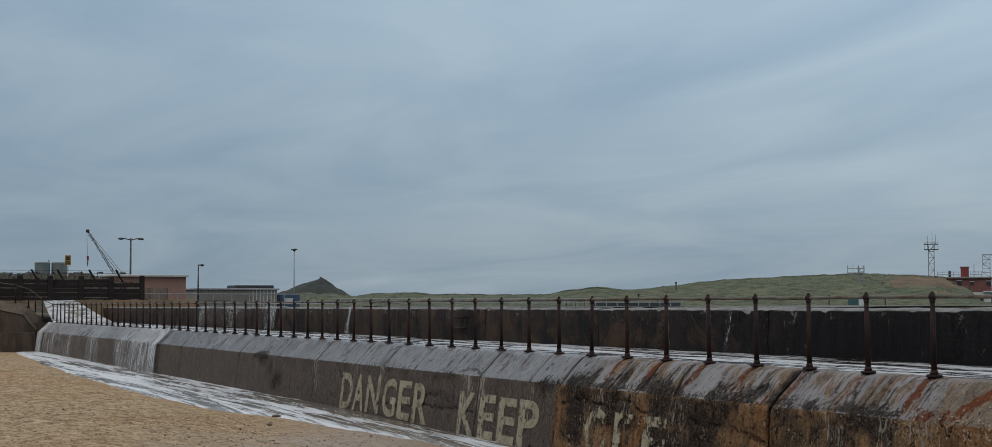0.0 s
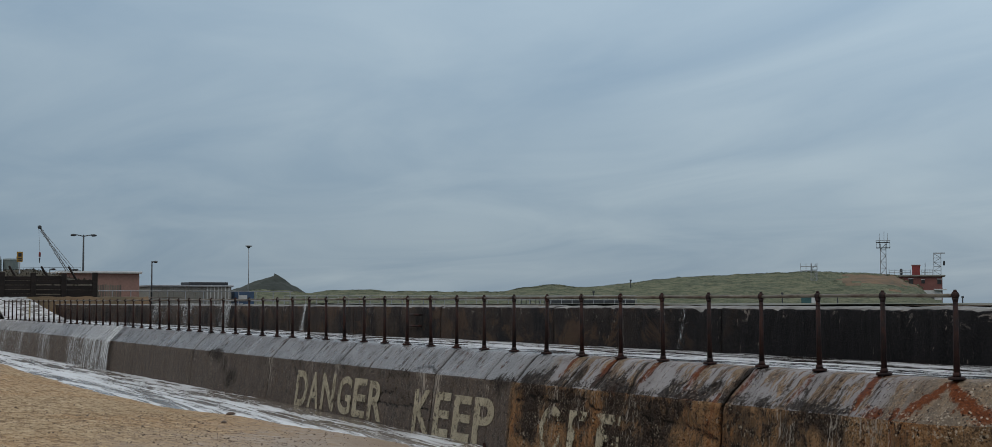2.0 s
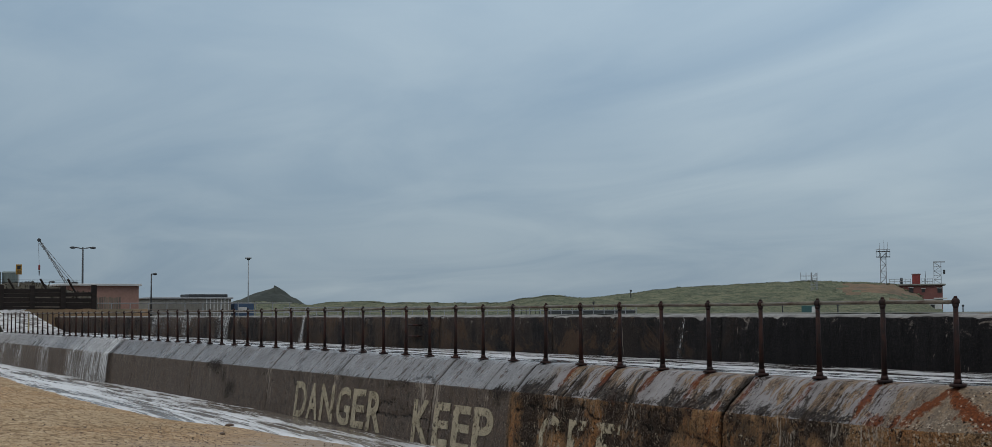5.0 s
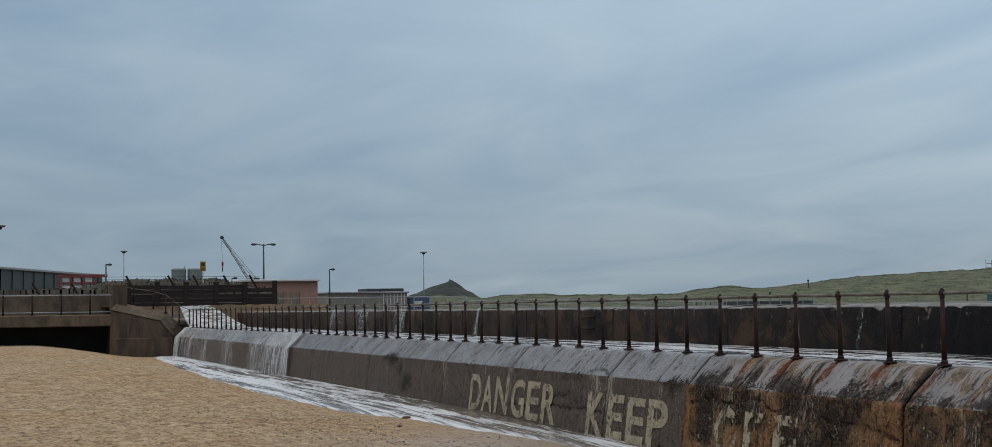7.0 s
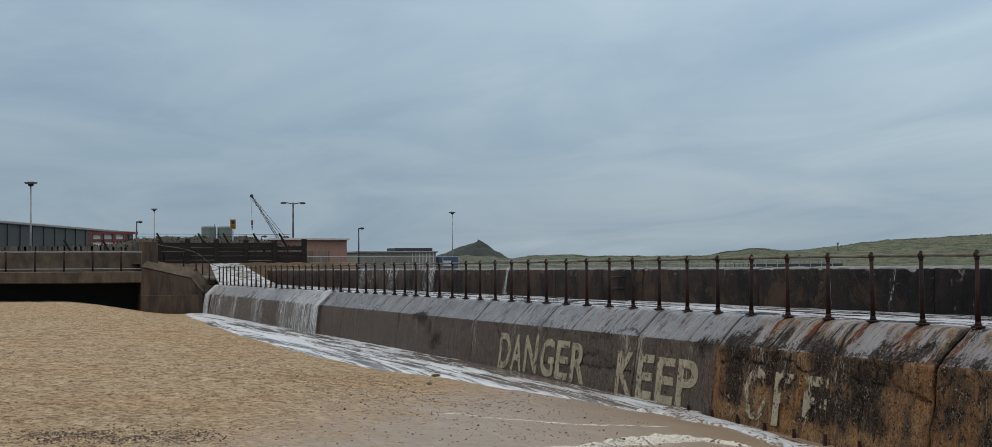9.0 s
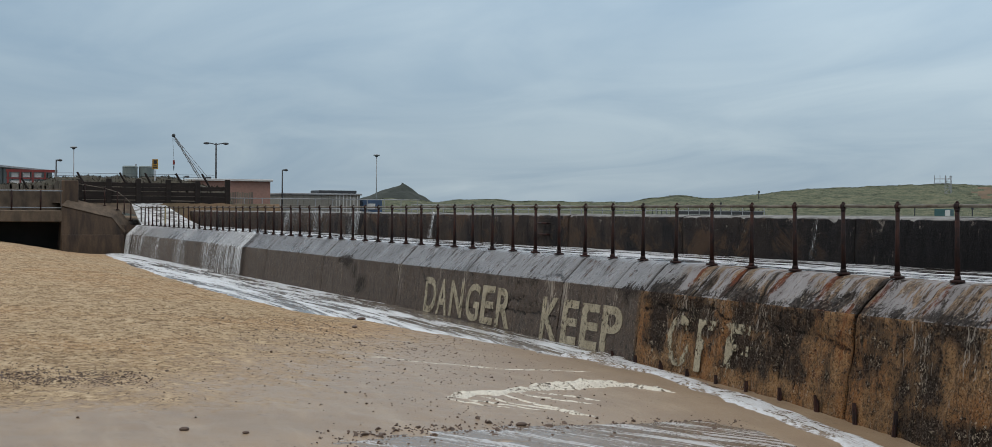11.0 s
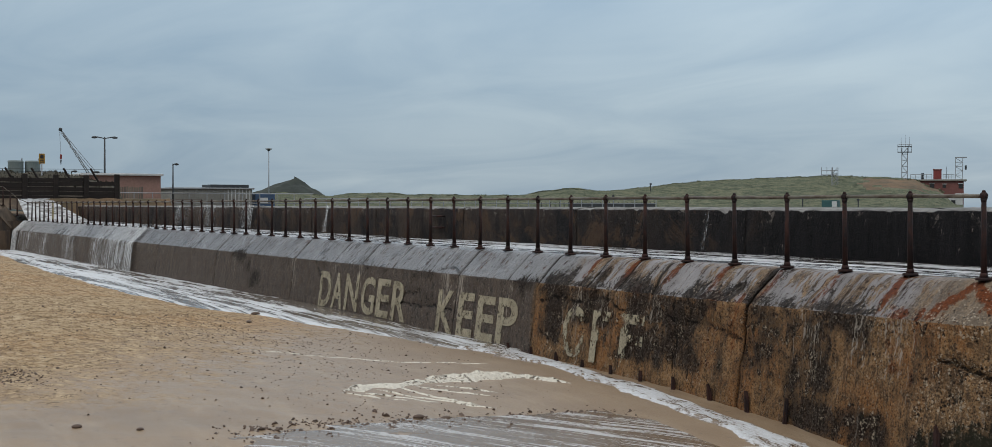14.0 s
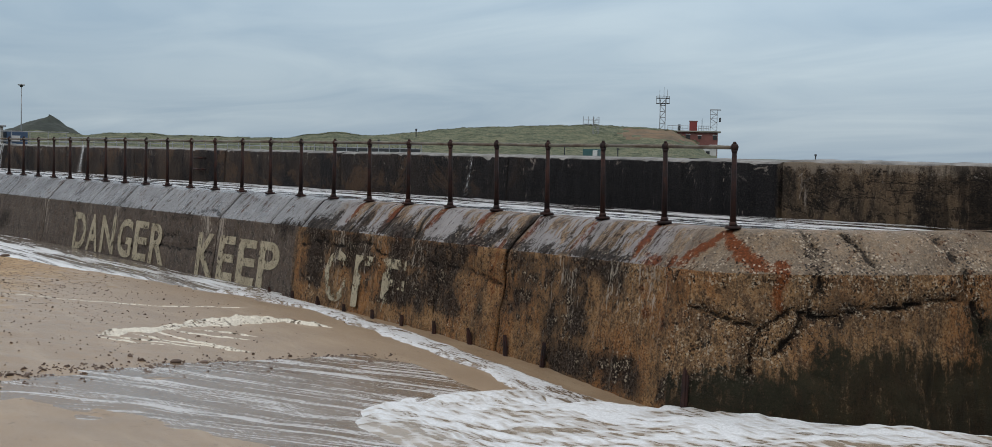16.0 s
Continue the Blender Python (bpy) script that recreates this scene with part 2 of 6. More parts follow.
def wet_chamfer():
    """Wet shoulder, its grey tinted blue for reflected sky, with dark scour marks down the slope, browner and weedier
    towards the corner.
    """
    k = Nodes("wet_concrete_slope")
    x = k.axis("X")
    old = k.band(k.raw("ADD", x, k.raw("MULTIPLY", k.noise(1.1, 5, 0.65), 2.4)), -10.0, -8.9)
    weed, grit, rust, tone = (k.layer(n) for n in ("weed", "grit", "rust", "tone"))
    slope = (2.3, 0.40, 0.40)
    mid = k.band(k.noise(9, 8, 0.76), 0.40, 0.60)
    tiny = k.band(k.noise(34, 6, 0.8), 0.38, 0.62)
    scour = k.band(k.noise(4.2, 8, 0.74, slope, 0.4), 0.38, 0.62)
    patch = k.band(k.noise(1.2, 6, 0.7, (1.2, 0.8, 0.8), 0.3), 0.36, 0.64)
    big_in, big_id = k.stones(26)
    # the blue cast of these greys paints in reflected sky
    wet = k.mix(patch, (0.212, 0.212, 0.220), (0.118, 0.117, 0.121))
    wet = k.mix(k.math("MULTIPLY", tone, 0.8), wet, (0.255, 0.255, 0.264))
    wet = k.mix(k.math("MULTIPLY", k.band(scour, 0.26, 0.05), 0.45), wet, (0.32, 0.32, 0.325))
    marks = k.raw("ADD", k.raw("ADD", k.raw("MULTIPLY", scour, 0.55), k.raw("MULTIPLY", mid, 0.30)), k.raw("MULTIPLY", k.band(k.noise(0.9, 5, 0.7, (1, 1, 1), 0, (3, 7, 0)), 0.38, 0.62), 0.42))
    wet = k.mix(k.math("MULTIPLY", k.band(marks, 0.76, 0.84), 0.9), wet, (0.026, 0.022, 0.020))
    wet = k.mix(k.math("MULTIPLY", k.band(scour, 0.66, 0.90), 0.28), wet, (0.070, 0.065, 0.063))
    wet = k.mix(k.math("MULTIPLY", k.band(tiny, 0.28, 0.10), 0.6), wet, (0.040, 0.036, 0.034))
    # old part: brown stripes down the slope between pale smooth patches
    stripe = k.noise(1.3, 7, 0.72, (2.0, 0.55, 0.55), 0.3, (6, 1, 0))
    brown = k.mix(k.band(k.noise(2.2, 7, 0.72, slope, 0, (2, 0, 2)), 0.42, 0.58), (0.240, 0.150, 0.080), (0.085, 0.054, 0.034))
    brown = k.mix(k.math("MULTIPLY", k.band(mid, 0.40, 0.15), 0.75), brown, (0.034, 0.025, 0.020))
    brown = k.mix(k.math("MULTIPLY", k.band(tiny, 0.36, 0.14), 0.85), brown, (0.018, 0.014, 0.012))
    brown = k.mix(k.math("MULTIPLY", k.band(tiny, 0.66, 0.88), 0.7), brown, (0.40, 0.34, 0.27))
    pale = k.mix(patch, (0.270, 0.258, 0.262), (0.190, 0.178, 0.178))
    pale = k.mix(k.math("MULTIPLY", k.band(k.raw("ADD", scour, k.raw("MULTIPLY", tiny, 0.4)), 0.94, 1.06), 0.9), pale, (0.036, 0.028, 0.025))
    corner = k.band(x, -1.2, -0.2)
    aged = k.mix(k.math("MULTIPLY", k.band(stripe, 0.475, 0.495), k.raw("SUBTRACT", 1.0, corner)), brown, pale)
    aged = k.mix(k.math("MULTIPLY", corner, 0.5), aged, k.mix(patch, (0.240, 0.190, 0.138), (0.140, 0.105, 0.072)))
    c = k.mix(old, wet, aged)
    ru = k.band(k.raw("ADD", rust, k.raw("MULTIPLY", k.raw("SUBTRACT", k.raw("ADD", mid, scour), 1.0), 0.28)), 0.13, 0.27)
    c = k.mix(k.math("MULTIPLY", ru, 0.9), c, k.mix(tiny, (0.050, 0.014, 0.007), (0.195, 0.050, 0.012)))
    w = k.raw("ADD", weed, k.raw("ADD", k.raw("MULTIPLY", k.raw("SUBTRACT", scour, 0.5), 0.40), k.raw("ADD", k.raw("MULTIPLY", k.raw("SUBTRACT", mid, 0.5), 0.36), k.raw("MULTIPLY", k.raw("SUBTRACT", tiny, 0.5), 0.36))))
    thick = k.band(w, 0.32, 0.44)
    c = k.mix(k.math("MULTIPLY", thick, 0.94), c, k.mix(k.band(big_id, 0.3, 0.95), (0.013, 0.011, 0.010), (0.060, 0.050, 0.044)))
    g = k.band(k.raw("ADD", grit, k.raw("MULTIPLY", k.raw("SUBTRACT", mid, 0.5), 0.55)), 0.16, 0.36)
    c = k.mix(k.math("MULTIPLY", k.math("MULTIPLY", k.band(big_id, 0.46, 0.42), big_in), g), c, (0.013, 0.010, 0.009))
    c = k.mix(k.math("MULTIPLY", k.math("MULTIPLY", k.band(big_id, 0.64, 0.68), big_in), k.math("MULTIPLY", g, 0.8)), c, (0.44, 0.38, 0.30))
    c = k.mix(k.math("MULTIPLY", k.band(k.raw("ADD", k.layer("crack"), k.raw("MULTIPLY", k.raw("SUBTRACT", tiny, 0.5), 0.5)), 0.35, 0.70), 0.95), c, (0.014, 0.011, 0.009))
    dull = k.math("ADD", k.math("ADD", thick, ru), k.math("MULTIPLY", old, 0.55))
    rough = k.level(dull, k.level(patch, 0.24, 0.38), 0.8)
    return k.done(c, rough, k.bump(k.raw("ADD", mid, k.raw("MULTIPLY", tiny, 0.5)), 0.6, 0.012, k.bump(scour, 0.4, 0.02)), 0.0, k.level(dull, 0.45, 0.08))


def dark_parapet():
    k = Nodes("dark_wet_parapet")
    x = k.axis("X")
    z = k.axis("Z")
    last = k.band(x, -2.75, -2.65)
    mid = k.band(k.noise(6, 8, 0.76, (1, 1, 0.8), 0.3), 0.40, 0.60)
    tiny = k.band(k.noise(28, 6, 0.8), 0.38, 0.62)
    drip = k.band(k.noise(1.6, 7, 0.74, (1.8, 1.8, 0.22)), 0.38, 0.62)
    c = k.mix(drip, (0.016, 0.015, 0.016), (0.0075, 0.0072, 0.0082))
    land = k.math("MULTIPLY", k.band(x, -9, -26), k.band(k.noise(0.9, 7, 0.7, (1, 1, 0.45)), 0.40, 0.58))
    c = k.mix(land, c, (0.060, 0.043, 0.034))
    c = k.mix(k.math("MULTIPLY", k.band(tiny, 0.70, 0.9), k.level(k.band(x, -8, -14), 0.25, 0.55)), c, (0.095, 0.080, 0.068))
    c = k.mix(k.math("MULTIPLY", k.band(tiny, 0.3, 0.1), 0.6), c, (0.008, 0.007, 0.007))
    # the cracked brown block at the seaward end
    brown = k.mix(k.band(k.noise(1.5, 8, 0.75, (1.2, 1.2, 0.6), 0.5), 0.42, 0.58), (0.112, 0.078, 0.050), (0.030, 0.023, 0.018))
    brown = k.mix(k.math("MULTIPLY", k.band(mid, 0.40, 0.15), 0.8), brown, (0.012, 0.010, 0.009))
    brown = k.mix(k.math("MULTIPLY", k.band(tiny, 0.72, 0.92), 0.45), brown, (0.22, 0.17, 0.12))
    vein = k.band(k.raw("ABSOLUTE", k.raw("SUBTRACT", k.noise(0.55, 7, 0.7, (1, 1, 2.6), 0.6, (3, 3, 8)), 0.5)), 0.012, 0.004)
    brown = k.mix(k.math("MULTIPLY", vein, 0.9), brown, (0.009, 0.008, 0.007))
    brown = k.mix(k.math("MULTIPLY", k.band(k.raw("ADD", z, k.raw("MULTIPLY", mid, 0.16)), 3.04, 3.14), 0.8), brown, (0.20, 0.165, 0.13))
    brown = k.mix(k.math("MULTIPLY", k.band(k.raw("ADD", x, k.raw("MULTIPLY", drip, 3.0)), 1.2, 2.4), 0.75), brown, (0.012, 0.010, 0.009))
    c = k.mix(last, c, brown)
    # spalled pale patches along the top and lime trickles
    spall = k.math("MULTIPLY", k.band(k.noise(1.7, 9, 0.80, (1, 1, 1.4), 1.0, (0, 0, 4)), 0.575, 0.60), k.band(k.raw("ADD", z, k.raw("MULTIPLY", mid, 0.2)), 2.86, 3.08))
    c = k.mix(k.math("MULTIPLY", spall, 0.85), c, k.mix(tiny, (0.065, 0.052, 0.044), (0.30, 0.265, 0.235)))
    lime = k.math("MULTIPLY", k.band(k.noise(3.4, 7, 0.75, (1.6, 1.6, 0.35), 1.0, (5, 0, 0)), 0.635, 0.655), k.band(k.noise(0.45, 3, 0.6, (1, 1, 1), 0, (3, 0, 0)), 0.48, 0.54))
    c = k.mix(k.math("MULTIPLY", lime, 0.75), c, (0.24, 0.205, 0.175))
    tan = k.math("MULTIPLY", k.band(k.noise(0.8, 9, 0.8, (1, 1, 1.2), 0.6, (0, 8, 0)), 0.53, 0.58), k.band(x, -9, -14))
    c = k.mix(k.math("MULTIPLY", tan, 0.6), c, (0.090, 0.054, 0.033))
    return k.done(c, 0.6, k.bump(k.raw("ADD", mid, k.raw("MULTIPLY", tiny, 0.5)), 0.7, 0.02), 0.0, 0.06)


def beach_sand():
    """Scuffed dry sand with the shade of its hollows put into the colour, and smooth wet sand below it."""
    k = Nodes("beach_sand")
    y, x = k.axis("Y"), k.axis("X")
    pock = k.band(k.noise(3.1, 8, 0.74, (1.0, 1.0, 1), 0.5), 0.38, 0.62)
    fleck = k.band(k.noise(9.5, 7, 0.76, (1.0, 1.0, 1), 0.3), 0.38, 0.62)
    broad = k.band(k.noise(0.9, 6, 0.68, (1, 1, 1), 0.3), 0.36, 0.64)
    foot = k.noise(0.8, 5, 0.65)
    grain = k.band(k.noise(70, 4, 0.7), 0.4, 0.6)
    dry = k.mix(broad, (0.430, 0.322, 0.198), (0.345, 0.246, 0.144))
    dry = k.mix(k.math("MULTIPLY", k.band(k.noise(0.16, 4, 0.6, (1, 1, 1), 0.2, (4, 1, 0)), 0.46, 0.60), 0.65), dry, (0.375, 0.228, 0.112))
    # shading painted in: hollows of the bump darker, its lumps paler
    dry = k.mix(k.math("MULTIPLY", k.band(pock, 0.40, 0.18), 0.75), dry, (0.190, 0.124, 0.070))
    dry = k.mix(k.math("MULTIPLY", k.band(pock, 0.60, 0.90), 0.6), dry, (0.600, 0.475, 0.320))
    dry = k.mix(k.math("MULTIPLY", k.band(fleck, 0.32, 0.18), 0.9), dry, (0.085, 0.055, 0.033))
    dry = k.mix(k.math("MULTIPLY", k.band(fleck, 0.72, 0.92), 0.5), dry, (0.640, 0.530, 0.385))
    wet = k.mix(k.band(foot, 0.3, 0.7), (0.280, 0.204, 0.134), (0.218, 0.156, 0.102))
    wet = k.mix(k.math("MULTIPLY", k.band(k.noise(1.4, 7, 0.7, (0.35, 1.8, 1), 0.4), 0.5, 0.66), 0.45), wet, (0.37, 0.287, 0.20))
    wet = k.mix(k.math("MULTIPLY", k.band(fleck, 0.06, 0.0), 0.7), wet, (0.080, 0.058, 0.040))
    edge = k.raw("ADD", k.raw("MINIMUM", k.raw("ADD", k.raw("MULTIPLY", y, -0.066), k.raw("MULTIPLY", x, -0.040)), k.raw("MULTIPLY", x, -0.17)), k.raw("MULTIPLY", k.raw("SUBTRACT", k.raw("ADD", k.raw("MULTIPLY", foot, 0.6), k.raw("MULTIPLY", pock, 0.35)), 0.47), 0.5))
    isdry = k.band(edge, 0.84, 1.10)
    c = k.mix(isdry, wet, dry)
    bits = k.math("MULTIPLY", k.band(k.noise(11, 8, 0.82, (0.8, 1.3, 1)), 0.61, 0.63), k.band(edge, 0.60, 0.86))
    c = k.mix(k.math("MULTIPLY", bits, 0.85), c, (0.045, 0.032, 0.024))
    c = k.mix(k.math("MULTIPLY", grain, 0.22), c, (0.15, 0.10, 0.06))
    nrm = k.bump(k.raw("ADD", pock, k.raw("MULTIPLY", fleck, 0.6)), 0.9, 0.014, k.bump(grain, 0.2, 0.002))
    k.l.new(k.level(isdry, 0.06, 1.0), nrm.node.inputs["Strength"])
    return k.done(c, k.level(isdry, 0.40, 0.95), nrm, 0.0, k.level(isdry, 0.28, 0.12))


def foam_water(name, low, high, water=(0.12, 0.105, 0.085), stretch=(0.45, 1.6, 1), size=1.1, gloss=0.12, broken=False, turn=0.0, broad=0.25, most=1.0, lacy=0.22, relief=0.06, white=(0.68, 0.71, 0.74), spec=0.35):
    k = Nodes(name)
    a = k.noise(size, 9, 0.68, stretch, 0.9 if not turn else 0.4, (0, 0, 0), turn)
    lace = k.cells(size * 4, stretch)
    fine = k.noise(24, 6, 0.75)
    v = k.raw("ADD", k.raw("ADD", k.raw("MULTIPLY", a, 0.97 - lacy), k.raw("MULTIPLY", lace, lacy)), k.raw("MULTIPLY", fine, 0.10))
    v = k.raw("ADD", v, k.raw("MULTIPLY", k.raw("SUBTRACT", k.noise(size * 0.22, 4, 0.55, stretch, 0.4, (0, 0, 0), turn), 0.5), broad))
    f = k.math("MULTIPLY", k.band(v, low, high), most)
    c = k.mix(f, water, k.mix(k.band(fine, 0.35, 0.65), white, tuple(v * 0.70 for v in white)))
    if broken:
        k.put(f, k.bsdf.inputs["Alpha"])
    return k.done(c, k.level(f, gloss, 0.65), k.bump(v, 0.7, relief), 0.0, spec)


def falling_water():
    """Broken white strands; the layer "flow" says how full the sheet is."""
    k = Nodes("falling_water")
    s = k.band(k.noise(6, 7, 0.74, (3.0, 0.5, 0.14), 0.3), 0.36, 0.64)
    fine = k.band(k.noise(26, 5, 0.75, (1.3, 1, 0.35)), 0.38, 0.62)
    v = k.raw("ADD", k.raw("MULTIPLY", s, 0.62), k.raw("MULTIPLY", fine, 0.38))
    f = k.band(k.raw("ADD", k.raw("SUBTRACT", v, 1.0), k.layer("flow")), -0.10, 0.38)
    m = k.done(k.mix(k.band(v, 0.3, 0.8), (0.46, 0.47, 0.48), (0.82, 0.84, 0.85)), 0.4, k.bump(v, 0.6, 0.04))
    k.put(k.math("MULTIPLY", f, 0.88), k.bsdf.inputs["Alpha"])
    return m


def dune_grass():
    k = Nodes("dune_grass")
    a = k.band(k.noise(0.10, 8, 0.72, (1, 1, 1.5), 0.5), 0.38, 0.62)
    b = k.band(k.noise(0.55, 8, 0.75, (1, 1, 2.2), 0.4), 0.38, 0.62)
    d = k.band(k.noise(2.2, 6, 0.78, (1, 1, 1.6)), 0.38, 0.62)
    # greens paled and greyed: distance haze is mixed into the colour
    c = k.mix(a, (0.178, 0.192, 0.126), (0.112, 0.132, 0.090))
    c = k.mix(k.math("MULTIPLY", k.band(b, 0.58, 0.85), 0.6), c, (0.245, 0.235, 0.155))
    c = k.mix(k.math("MULTIPLY", k.band(b, 0.42, 0.15), 0.75), c, (0.052, 0.068, 0.044))
    c = k.mix(k.math("MULTIPLY", k.band(d, 0.38, 0.12), 0.6), c, (0.045, 0.056, 0.036))
    c = k.mix(k.math("MULTIPLY", k.band(d, 0.66, 0.9), 0.4), c, (0.23, 0.22, 0.14))
    return k.done(c, 0.95, k.bump(k.raw("ADD", b, k.raw("MULTIPLY", d, 0.4)), 0.8, 0.35), 0.0, 0.1)


def worn_paint():
    k = Nodes("worn_cream_paint")
    x = k.axis("X")
    wear = k.band(k.noise(7.5, 9, 0.8, (1, 1, 0.8), 0.5), 0.43, 0.47)
    gone = k.band(k.noise(2.1, 6, 0.7, (1, 1, 0.6), 0.3, (0, 0, 3)), 0.535, 0.495)
    keep = k.level(k.band(x, -11.2, -10.8), wear, k.math("MULTIPLY", wear, gone))
    c = k.mix(k.band(k.noise(3.0, 6, 0.7), 0.35, 0.65), (0.390, 0.345, 0.250), (0.265, 0.228, 0.160))
    c = k.mix(k.math("MULTIPLY", k.band(k.noise(30, 6, 0.8), 0.46, 0.40), 0.7), c, (0.075, 0.060, 0.045))
    m = k.done(c, 0.75, k.bump(k.noise(26, 6, 0.75), 0.4, 0.012), 0.0, 0.2)
    k.put(k.math("MULTIPLY", keep, 0.93), k.bsdf.inputs["Alpha"])
    return m


def rusty_iron():
    k = Nodes("rusty_iron")
    a = k.band(k.noise(7, 6, 0.7, (1, 1, 0.5)), 0.42, 0.62)
    c = k.mix(a, (0.014, 0.009, 0.009), (0.040, 0.016, 0.012))
    c = k.mix(k.math("MULTIPLY", k.band(k.noise(12, 5, 0.7, (1, 1, 1), 0, (4, 2, 0)), 0.60, 0.7), 0.6), c, (0.110, 0.036, 0.016))
    return k.done(c, 0.7, k.bump(k.noise(45, 5, 0.7), 0.5, 0.006), 0.0, 0.2)


def rail_pipe():
    k = Nodes("weathered_rail_pipe")
    a = k.band(k.noise(2.4, 6, 0.75, (1, 3, 3)), 0.40, 0.60)
    c = k.mix(a, (0.150, 0.135, 0.105), (0.060, 0.040, 0.028))
    return k.done(c, 0.55, k.bump(k.noise(50, 4, 0.7), 0.4, 0.004))


M_FACE, M_CHAMFER, M_PARAPET, M_SAND = sea_wall_face(), wet_chamfer(), dark_parapet(), beach_sand()
M_STREAM = foam_water("foaming_stream", 0.46, 0.60, (0.16, 0.138, 0.115), (0.10, 1.5, 1), 2.6, 0.10, False, 0.0, 0.7, 1.0, 0.10, 0.03)
M_BROOK = foam_water("lacy_runnel", 0.45, 0.58, (0.17, 0.125, 0.085), (0.40, 1.5, 1), 5.0, 0.10, False, 0.0, 0.4, 0.85, 0.14, 0.03)
M_FOAM = foam_water("sea_foam", 0.42, 0.56, (0.25, 0.205, 0.155), (0.40, 1.5, 1), 1.5, 0.15, False, 50, 0.40, 1.0, 0.22, 0.04)
M_WALKWATER = foam_water("flooded_walkway", 0.52, 0.565, (0.050, 0.038, 0.030), (0.20, 2.0, 1), 4.6, 0.07, False, 0.0, 0.9, 0.72, 0.10, 0.012, spec=0.5)
M_SHEEN = foam_water("wet_sand_sheen", 0.55, 0.62, (0.155, 0.110, 0.072), (0.10, 2.6, 1), 7.5, 0.07, False, 55, 0.8, 0.62, 0.14, 0.008, spec=0.22)
M_LACE = foam_water("foam_ridge", 0.41, 0.50, (0.40, 0.33, 0.25), (0.9, 1.2, 1), 4.5, 0.4, True, white=(0.66, 0.62, 0.53))
M_FALL, M_GRASS, M_PAINT, M_IRON, M_RAIL = falling_water(), dune_grass(), worn_paint(), rusty_iron(), rail_pipe()
M_CAP = plain("worn_parapet_cap", (0.215, 0.21, 0.20), (0.055, 0.050, 0.045), 2.4, 22, 0.6, 0.5, 0.02)
M_TIMBER = plain("dark_wet_timber", (0.012, 0.009, 0.008), (0.026, 0.019, 0.016), 1.5, 18, 0.9, 0.5, 0.01, (1, 0.3, 3))
M_CONC = plain("brown_stained_concrete", (0.095, 0.062, 0.040), (0.028, 0.021, 0.017), 1.5, 9, 0.75, 0.5, 0.02, (1.4, 1.4, 0.3))
M_SLAB = plain("pale_stained_concrete", (0.130, 0.094, 0.064), (0.050, 0.037, 0.027), 1.6, 9, 0.75, 0.5, 0.02, (1, 1, 0.6))
# near-black, for the sheet piles in the recess under the deck
M_PILE = plain("black_piles", (0.012, 0.011, 0.010), (0.020, 0.018, 0.016), 1.0, 20, 0.7, 0.4, 0.02)
M_PALE = plain("grey_palings", (0.185, 0.158, 0.125), (0.085, 0.072, 0.060), 1.6, 12, 0.85, 0.4, 0.02, (1, 1, 0.2))
M_SHED = plain("dark_green_cladding", (0.050, 0.062, 0.062), (0.040, 0.050, 0.051), 0.2, 4, 0.6, 0.2, 0.01)
# brick red with far-off haze painted into it as a paler tone
M_RED = plain("hazed_red_brick", (0.185, 0.078, 0.068), (0.135, 0.058, 0.052), 0.4, 6, 0.85, 0.3, 0.01)
M_BRICK = plain("pinkish_brown_brick", (0.30, 0.178, 0.145), (0.24, 0.145, 0.12), 0.3, 5, 0.85, 0.3, 0.01)
M_WHITE = plain("grubby_white_paint", (0.55, 0.56, 0.55), (0.42, 0.43, 0.43), 0.6, 8, 0.6, 0.1, 0.005)
M_GREY = plain("beige_grey_cladding", (0.235, 0.23, 0.205), (0.18, 0.178, 0.16), 0.3, 5, 0.7, 0.2, 0.01)
M_STEEL = plain("galvanised_steel", (0.30, 0.315, 0.33), (0.21, 0.225, 0.24), 1.0, 12, 0.5, 0.1, 0.004)
M_DARKSTEEL = plain("dark_painted_steel", (0.045, 0.05, 0.055), (0.03, 0.033, 0.037), 1.0, 12, 0.55, 0.1, 0.004)
M_YELLOW = plain("yellow_sign_paint", (0.42, 0.23, 0.03), (0.30, 0.16, 0.03), 2.0, 20, 0.5, 0.1, 0.003)
M_TANK = plain("grey_green_tank", (0.16, 0.195, 0.19), (0.125, 0.155, 0.15), 0.5, 6, 0.6, 0.1, 0.004)
M_COAL = plain("dark_spoil_mound", (0.030, 0.038, 0.034), (0.044, 0.052, 0.044), 0.06, 0.6, 0.95, 0.6, 0.4)
M_EARTH = plain("sandy_earth_cut", (0.170, 0.108, 0.062), (0.075, 0.062, 0.038), 0.35, 2, 0.95, 0.6, 0.3)
M_BLACK = plain("dark_opening", (0.02, 0.02, 0.022), (0.03, 0.03, 0.03), 2, 20, 0.4, 0.05, 0.002)
M_SEA = plain("grey_sea", (0.09, 0.105, 0.105), (0.13, 0.135, 0.125), 0.05, 1.0, 0.25, 0.6, 0.3)
M_REDPAINT = plain("dull_red_paint", (0.22, 0.042, 0.038), (0.16, 0.034, 0.032), 1, 10, 0.5, 0.1, 0.004)

M_FADED = plain("faded_yellow_notice", (0.26, 0.21, 0.09), (0.20, 0.16, 0.07), 3, 20, 0.6, 0.1, 0.003)
M_BLUE = plain("blue_cabin_paint", (0.05, 0.09, 0.16), (0.04, 0.07, 0.12), 1, 10, 0.5, 0.1, 0.003)
M_TEAL = plain("teal_paint", (0.04, 0.11, 0.11), (0.03, 0.08, 0.085), 1, 10, 0.5, 0.1, 0.003)
